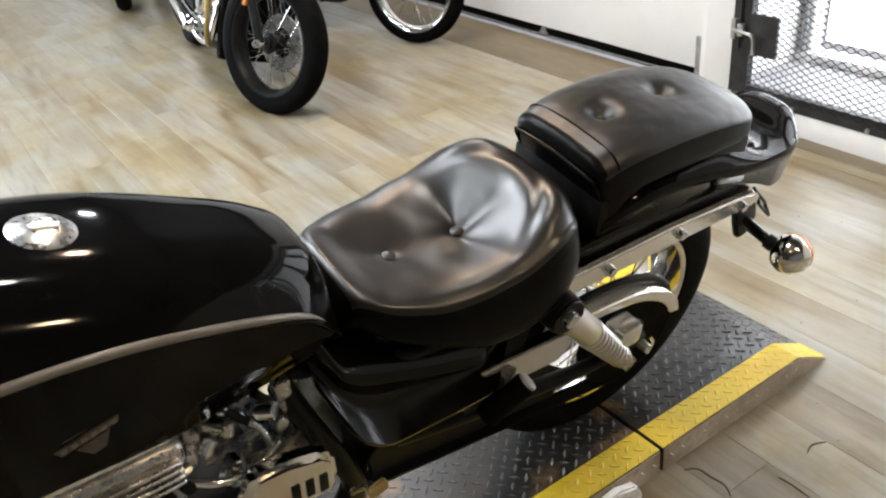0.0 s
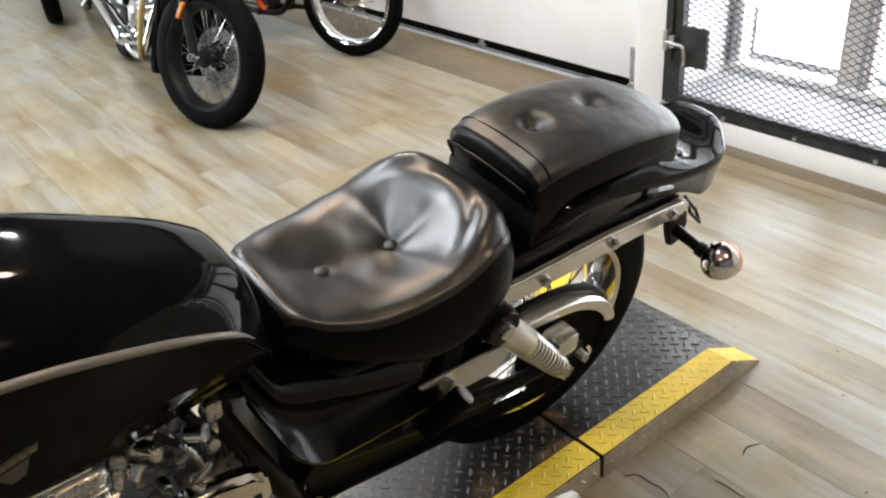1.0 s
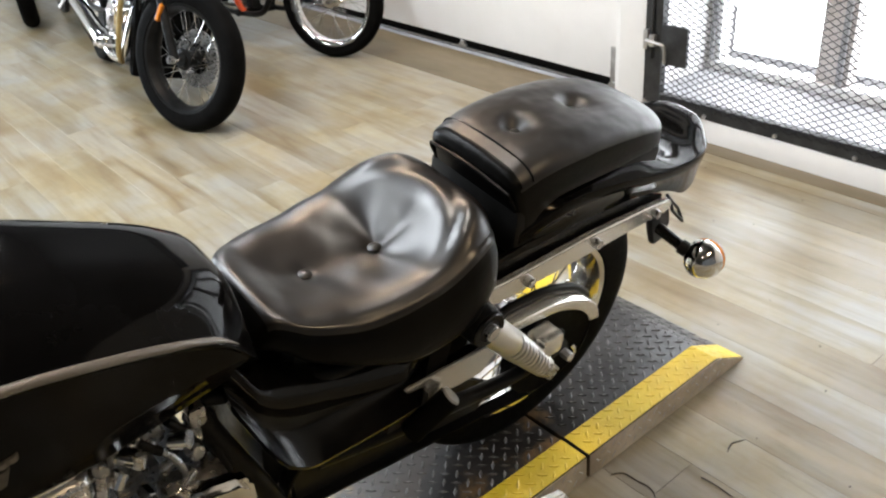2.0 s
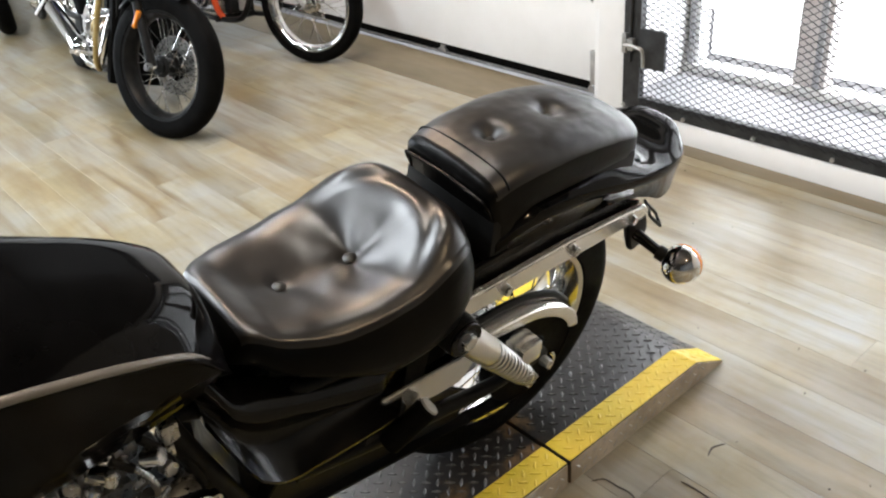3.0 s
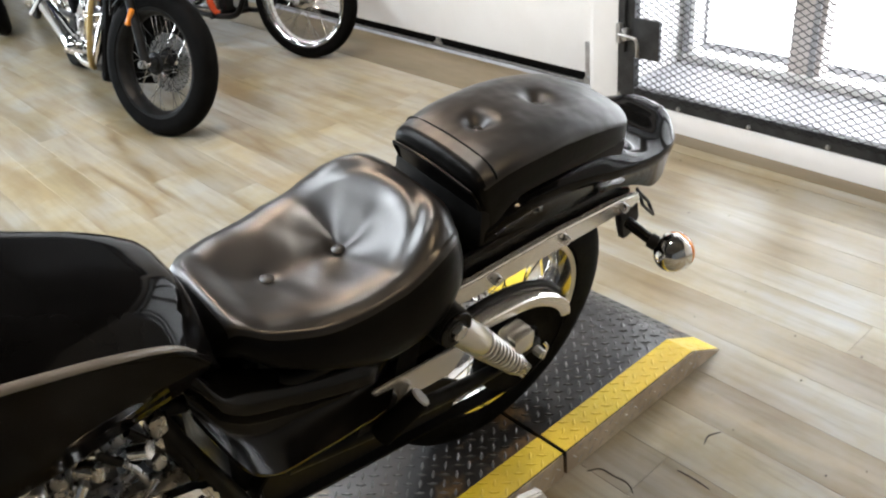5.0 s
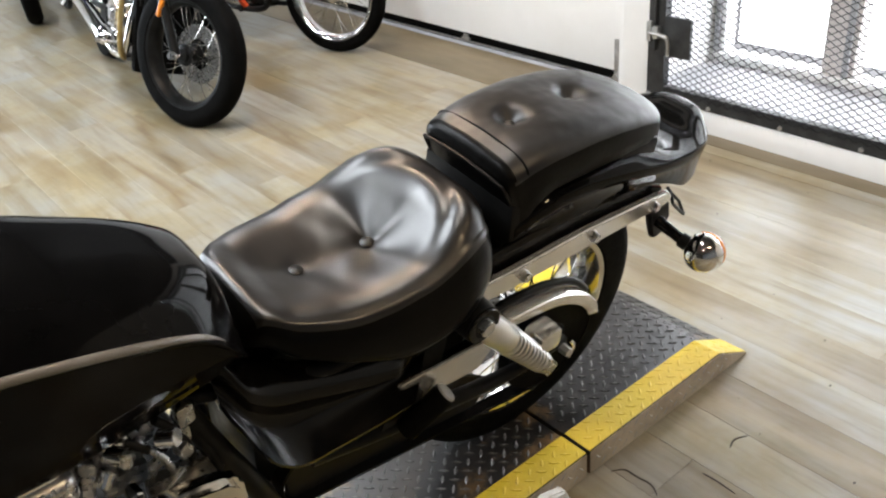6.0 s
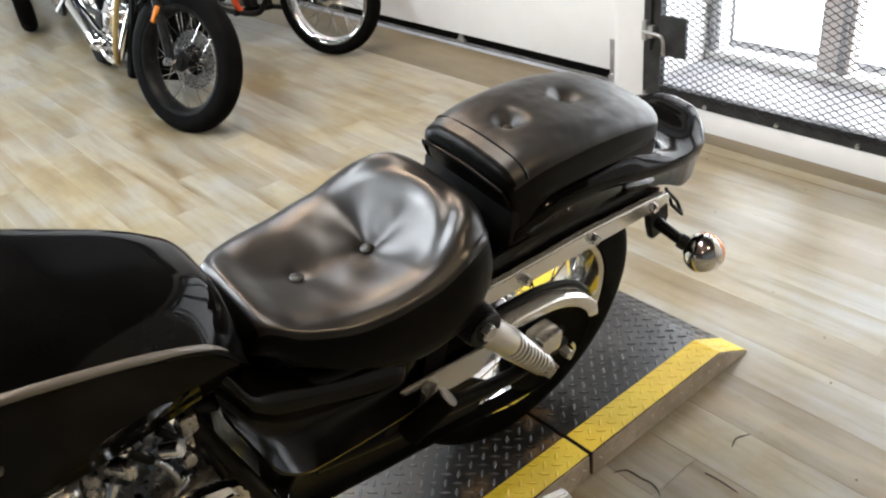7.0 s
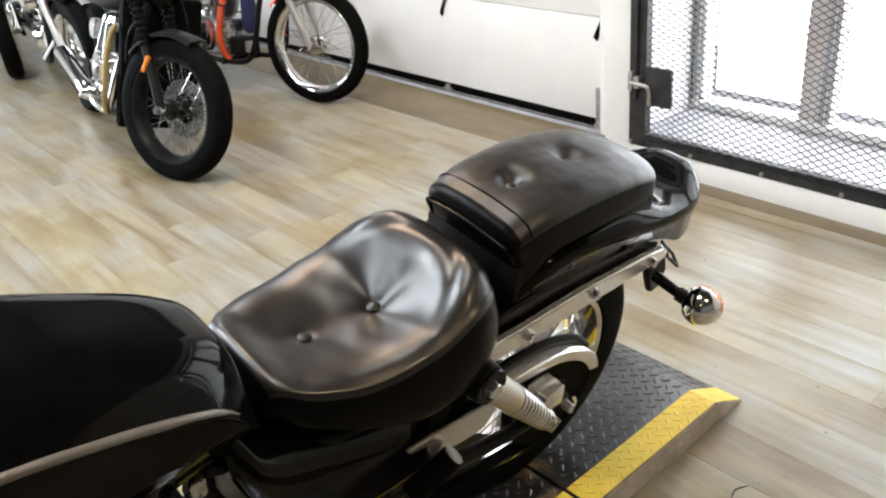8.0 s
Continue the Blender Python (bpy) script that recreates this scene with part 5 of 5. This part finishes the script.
A = (1.357, 3.738)
bobber, bw, bst = parked_bike("parked_motorcycle", "black roadster with wire wheels and bronze engine covers", pose(A[0], A[1], 0, -17, 0, -97), 0.332, 0.240, 0.118, 1.46, 25, BLACK_METAL, PAINT, BLACK_METAL, BLACK_METAL, CHROME_DULL, RUBBER, 32, BLACK_METAL)
part("reflector", box(-0.010, 0.010, -0.009, 0.009, -0.040, 0.040, 0.005), ORANGE, bobber, "amber side reflector", m=bst @ pose(-0.088, -0.108, 0.525, 0, 19, 0))
part("radiator", box(-0.46, -0.39, -0.150, 0.245, 0.145, 0.80, 0.03), RUBBER, bobber, "black radiator")
part("bronze_trim", tube([(-0.44, -0.165, 0.64), (-0.44, -0.192, 0.56), (-0.44, -0.205, 0.42), (-0.445, -0.203, 0.29), (-0.455, -0.192, 0.225), (-0.49, -0.170, 0.20)], 0.0135, 12), BRONZE, bobber, "bronze guard trim")
part("chain_cover", rod((-0.56, -0.13, 0.36), (-0.56, -0.185, 0.36), 0.125, 0.11, 36, bevel=0.012), CHROME, bobber, "polished engine cover")
part("header_clamp", rod((-0.50, -0.15, 0.50), (-0.50, -0.15, 0.60), 0.036, 0.030, 18, bevel=0.004), CHROME, bobber)
part("exhaust_header", tube([(-0.48, -0.10, 0.55), (-0.44, -0.15, 0.40), (-0.48, -0.17, 0.24), (-0.62, -0.18, 0.20), (-0.78, -0.19, 0.235)], 0.020, 12), CHROME, bobber, "chrome exhaust header")
part("silencer", tube([(-0.74, -0.19, 0.228), (-0.85, -0.205, 0.27), (-1.3, -0.22, 0.36)], lambda f: 0.024 + 0.02 * min(1, f * 4), 18), CHROME, bobber, "chrome silencer")
mill = part("polished_case", rod((-0.62, -0.14, 0.40), (-0.62, -0.205, 0.40), 0.10, 0.088, 36, bevel=0.012), CHROME, bobber, "polished round engine case")
for k in range(5):
    an = radians(72 * k + 20)
    part("case_screw", rod((-0.62 + 0.075 * math.cos(an), -0.203, 0.40 + 0.075 * math.sin(an)), (-0.62 + 0.075 * math.cos(an), -0.212, 0.40 + 0.075 * math.sin(an)), 0.008, 0.007, 8), STEEL, mill)
part("case_hub", rod((-0.62, -0.203, 0.40), (-0.62, -0.216, 0.40), 0.040, 0.032, 24, bevel=0.005), CHROME_DULL, mill)
for k in range(7):
    part("cooling_fin", box(-0.72, -0.52, -0.17, 0.10, 0.50 + 0.018 * k, 0.506 + 0.018 * k, 0.002, seg=1), STEEL, mill, "grey cooling fin")
part("rocker_dome", lathe([(0.0, 0.055), (0.04, 0.05), (0.075, 0.03), (0.085, 0.0), (0.0, 0.0)], 28, "Z"), CHROME, mill, "chrome rocker dome", m=pose(-0.61, -0.10, 0.635))
part("push_rod_tube", rod((-0.545, -0.185, 0.46), (-0.57, -0.16, 0.64), 0.012, 0.012, 12), CHROME, mill)
part("push_rod_tube", rod((-0.66, -0.19, 0.46), (-0.63, -0.16, 0.64), 0.012, 0.012, 12), CHROME, mill)
part("intake_trumpet", rod((-0.74, -0.12, 0.58), (-0.74, -0.20, 0.58), 0.045, 0.052, 24, bevel=0.006), CHROME_DULL, mill)
part("rider_peg", rod((-0.66, -0.15, 0.24), (-0.68, -0.27, 0.245), 0.011, 0.011, 12), CHROME_DULL, bobber)
for pts in ([(-0.2, -0.09, 0.78), (-0.3, -0.14, 0.62), (-0.36, -0.13, 0.48)], [(-0.22, 0.07, 0.80), (-0.24, 0.12, 0.66), (-0.32, 0.12, 0.52)]):
    part("cable", tube(pts, 0.006, 8), BLACK_METAL, bobber)

Bp = (1.61, 5.36)
tourer, tw2, tst = parked_bike("parked_motorcycle", "dark cruiser with chrome fork and bright wheel discs", pose(Bp[0], Bp[1], 0, 0, 0, -100), 0.325, 0.225, 0.13, 1.6, 10, BLACK_METAL, NAVY, CHROME, GREYLEG, CHROME, None, 24, PAINT)
part("wheel_disc", lathe([(0.0, -0.03), (0.10, -0.028), (0.165, -0.016), (0.165, 0.016), (0.10, 0.028), (0.0, 0.03)], 40), CHROME, tw2, "chrome wheel disc")
p1, p2 = Vector((-0.33, -0.185, 0.255)), Vector((-0.33, -0.035, 0.415))
part("side_blade", box(-0.006, 0.006, -0.020, 0.020, 0.0, (p2 - p1).length, 0.005), WHITE, tourer, "white side blade", m=Matrix.Translation(p1) @ (p2 - p1).to_track_quat("Z", "X").to_matrix().to_4x4())
part("reflector", box(-0.010, 0.010, -0.018, 0.018, -0.035, 0.035, 0.005), ORANGE, tourer, "amber reflector", m=pose(-0.31, -0.045, 0.465))
Cp = (0.95, 6.55)
parked_bike("parked_motorcycle", "dark touring motorcycle with chrome engine at the back", pose(Cp[0] + 0.55, Cp[1], 0, 0, 0, -104), 0.325, 0.225, 0.13, 1.6, 0, BLACK_METAL, NAVY, CHROME, CHROME, CHROME, None, 20, PAINT)

Dp = (2.455, 4.085)
chopper, cw, cst = parked_bike("parked_motorcycle", "red-framed motorcycle with chrome wire wheels beside the garage door", pose(Dp[0], Dp[1], 0, -6, 0, -82), 0.325, 0.256, 0.098, 1.45, 16, BLACK_METAL, RED_FRAME, CHROME, GREYLEG, CHROME_DULL, None, 36, RED_FRAME, False, 0.20)
part("red_guard", tube([(-0.66, -0.09, 0.62), (-0.68, -0.135, 0.48), (-0.70, -0.15, 0.33), (-0.69, -0.14, 0.235), (-0.67, -0.12, 0.19)], 0.020, 12), RED_FRAME, chopper, "bright red engine guard")
part("red_down_tube", tube([(-0.30, 0.04, 0.80), (-0.36, 0.09, 0.55), (-0.405, 0.115, 0.33)], 0.0195, 12), RED_FRAME, chopper, "red down tube")
part("cross_bar", rod((-0.69, -0.16, 0.185), (-0.69, 0.12, 0.185), 0.022, 0.022, 14, bevel=0.003), BLACK_METAL, chopper, "black cross bar")
part("oil_cooler", box(-0.70, -0.63, -0.085, 0.085, 0.208, 0.31, 0.012), BLACK_METAL, chopper, "black oil cooler")
part("oil_filter", rod((-0.61, -0.01, 0.225), (-0.61, -0.01, 0.29), 0.026, 0.026, 20, bevel=0.004), GREYLEG, chopper, "silver oil filter")
part("blue_bag", loft([[(-0.64 + 0.045 * math.cos(a) * s, 0.035 + 0.05 * math.sin(a) * s, w) for a in [2 * math.pi * k / 18 for k in range(18)]] for s, w in ((0.5, 0.33), (0.95, 0.36), (1.0, 0.45), (0.9, 0.56), (0.5, 0.64))]), NAVY, chopper, "navy cloth pouch")

# ---------------------------------------------------------------- added fill panels, and ceiling lamps
DIFFUSER = glow("panel_diffuser", (0.88, 0.94, 1.0), 6.0)
panel0 = None
for lx, ly in FILL_PANELS:
    if panel0 is None:
        panel0 = thing("ceiling_panel", "added flat cool-white fill light panel in a white frame", "light", pose(lx, ly, CEIL), "ceiling panels")
        for b4 in ((-0.64, 0.64, 0.40, 0.44), (-0.64, 0.64, -0.44, -0.40), (-0.64, -0.60, -0.399, 0.399), (0.60, 0.64, -0.399, 0.399)):
            part("frame_bar", box(*b4, -0.055, 0.0, 0.004), WHITE, panel0)
        part("diffuser", box(-0.599, 0.599, -0.399, 0.399, -0.030, -0.022), DIFFUSER, panel0, "frosted diffuser", False)
    else:
        copy_thing(panel0, pose(lx, ly, CEIL))
lamp0 = None
for lx, ly, power, tint in LAMPS:
    lm = tagged(link("ceiling_lamp", lathe([(0.0, 0.0), (0.17, 0.0), (0.18, -0.02), (0.165, -0.062), (0.15, -0.066), (0.145, -0.03), (0.0, -0.03)], 32, "Z"), BLACK_METAL), "round black ceiling lamp", "lamp", "ceiling lamps") if lamp0 is None else None
    if lamp0 is None:
        lamp0 = lm
        lamp0.matrix_basis = pose(lx, ly, CEIL)
    else:
        copy_thing(lamp0, pose(lx, ly, CEIL))

# ---------------------------------------------------------------- floor planks, last
PW, PL = 0.152, 1.22
rnd = random.Random(5)
plank_mesh = None
x = 2.5985 - PW
while x > -1.0:
    off = rnd.uniform(0, PL)
    y = -3.3 - off
    while y < 8.0:
        x1 = x + PW - 0.0012
        if plank_mesh is None:
            pb = box(0, PW - 0.0005, 0, PL - 0.0005, -0.006, 0.0, 0.0004, seg=1)
            p0 = part("plank", pb, PLANK, floor_ob, "", False, pose(x, y, 0))
            plank_mesh = p0
        else:
            share("plank", plank_mesh, floor_ob, pose(x, y, 0))
        y += PL
    x -= PW
# planks out of the near stretch, joined
rest = bmesh.new()


def lay(x0, x1, y0, y1):
    xx = x1 - PW
    while xx > x0 - PW:
        y = y0 - rnd.uniform(0, PL)
        while y < y1:
            vs = [rest.verts.new(p) for p in ((xx, y, 0), (xx + PW - 0.0012, y, 0), (xx + PW - 0.0012, y + PL - 0.0012, 0), (xx, y + PL - 0.0012, 0))]
            rest.faces.new(vs)
            y += PL
        xx -= PW


lay(ROOM[0], x + PW, ROOM[1], ROOM[2])
lay(x + PW, 2.5985, 8.0 + PL, ROOM[2])
tagged(part("planks", rest, PLANK, floor_ob, "", False), kind="stuff")
side = bmesh.new()
box(2.6, 2.664, -3.4, 2.419, -0.006, 0.0, 0.0, side)
tagged(part("planks", side, PLANK, floor_ob, "", False), kind="stuff")
# cracks and grit on the floor beside the ramp
CRACKS = (
    [(1.072, 0.892), (1.092, 0.881), (1.100, 0.868), (1.101, 0.838), (1.105, 0.814), (1.100, 0.794), (1.088, 0.777)],
    [(1.210, 0.749), (1.213, 0.716), (1.210, 0.667)],
    [(1.318, 0.752), (1.348, 0.760), (1.379, 0.746)],
)
for pts in CRACKS:
    part("floor_crack", tube([(x, y, 0.0006) for x, y in pts], lambda f: 0.0007 + 0.0016 * math.sin(math.pi * f) ** 0.6, 5), DIRT, floor_ob, "dark crack in the flooring")
rnd = random.Random(21)
for k in range(26):
    gx, gy, gr = rnd.uniform(1.15, 2.55), rnd.uniform(0.45, 2.1), rnd.uniform(0.0012, 0.0032)
    if gx < TIPX + 0.02 and gy > RY0 - 0.02:
        continue
    g = bmesh.new()
    bmesh.ops.create_icosphere(g, subdivisions=1, radius=gr)
    part("grit", g, DIRT, floor_ob, m=pose(gx, gy, gr * 0.25) @ Matrix.Diagonal((1.5, 1.0, 0.4, 1)))
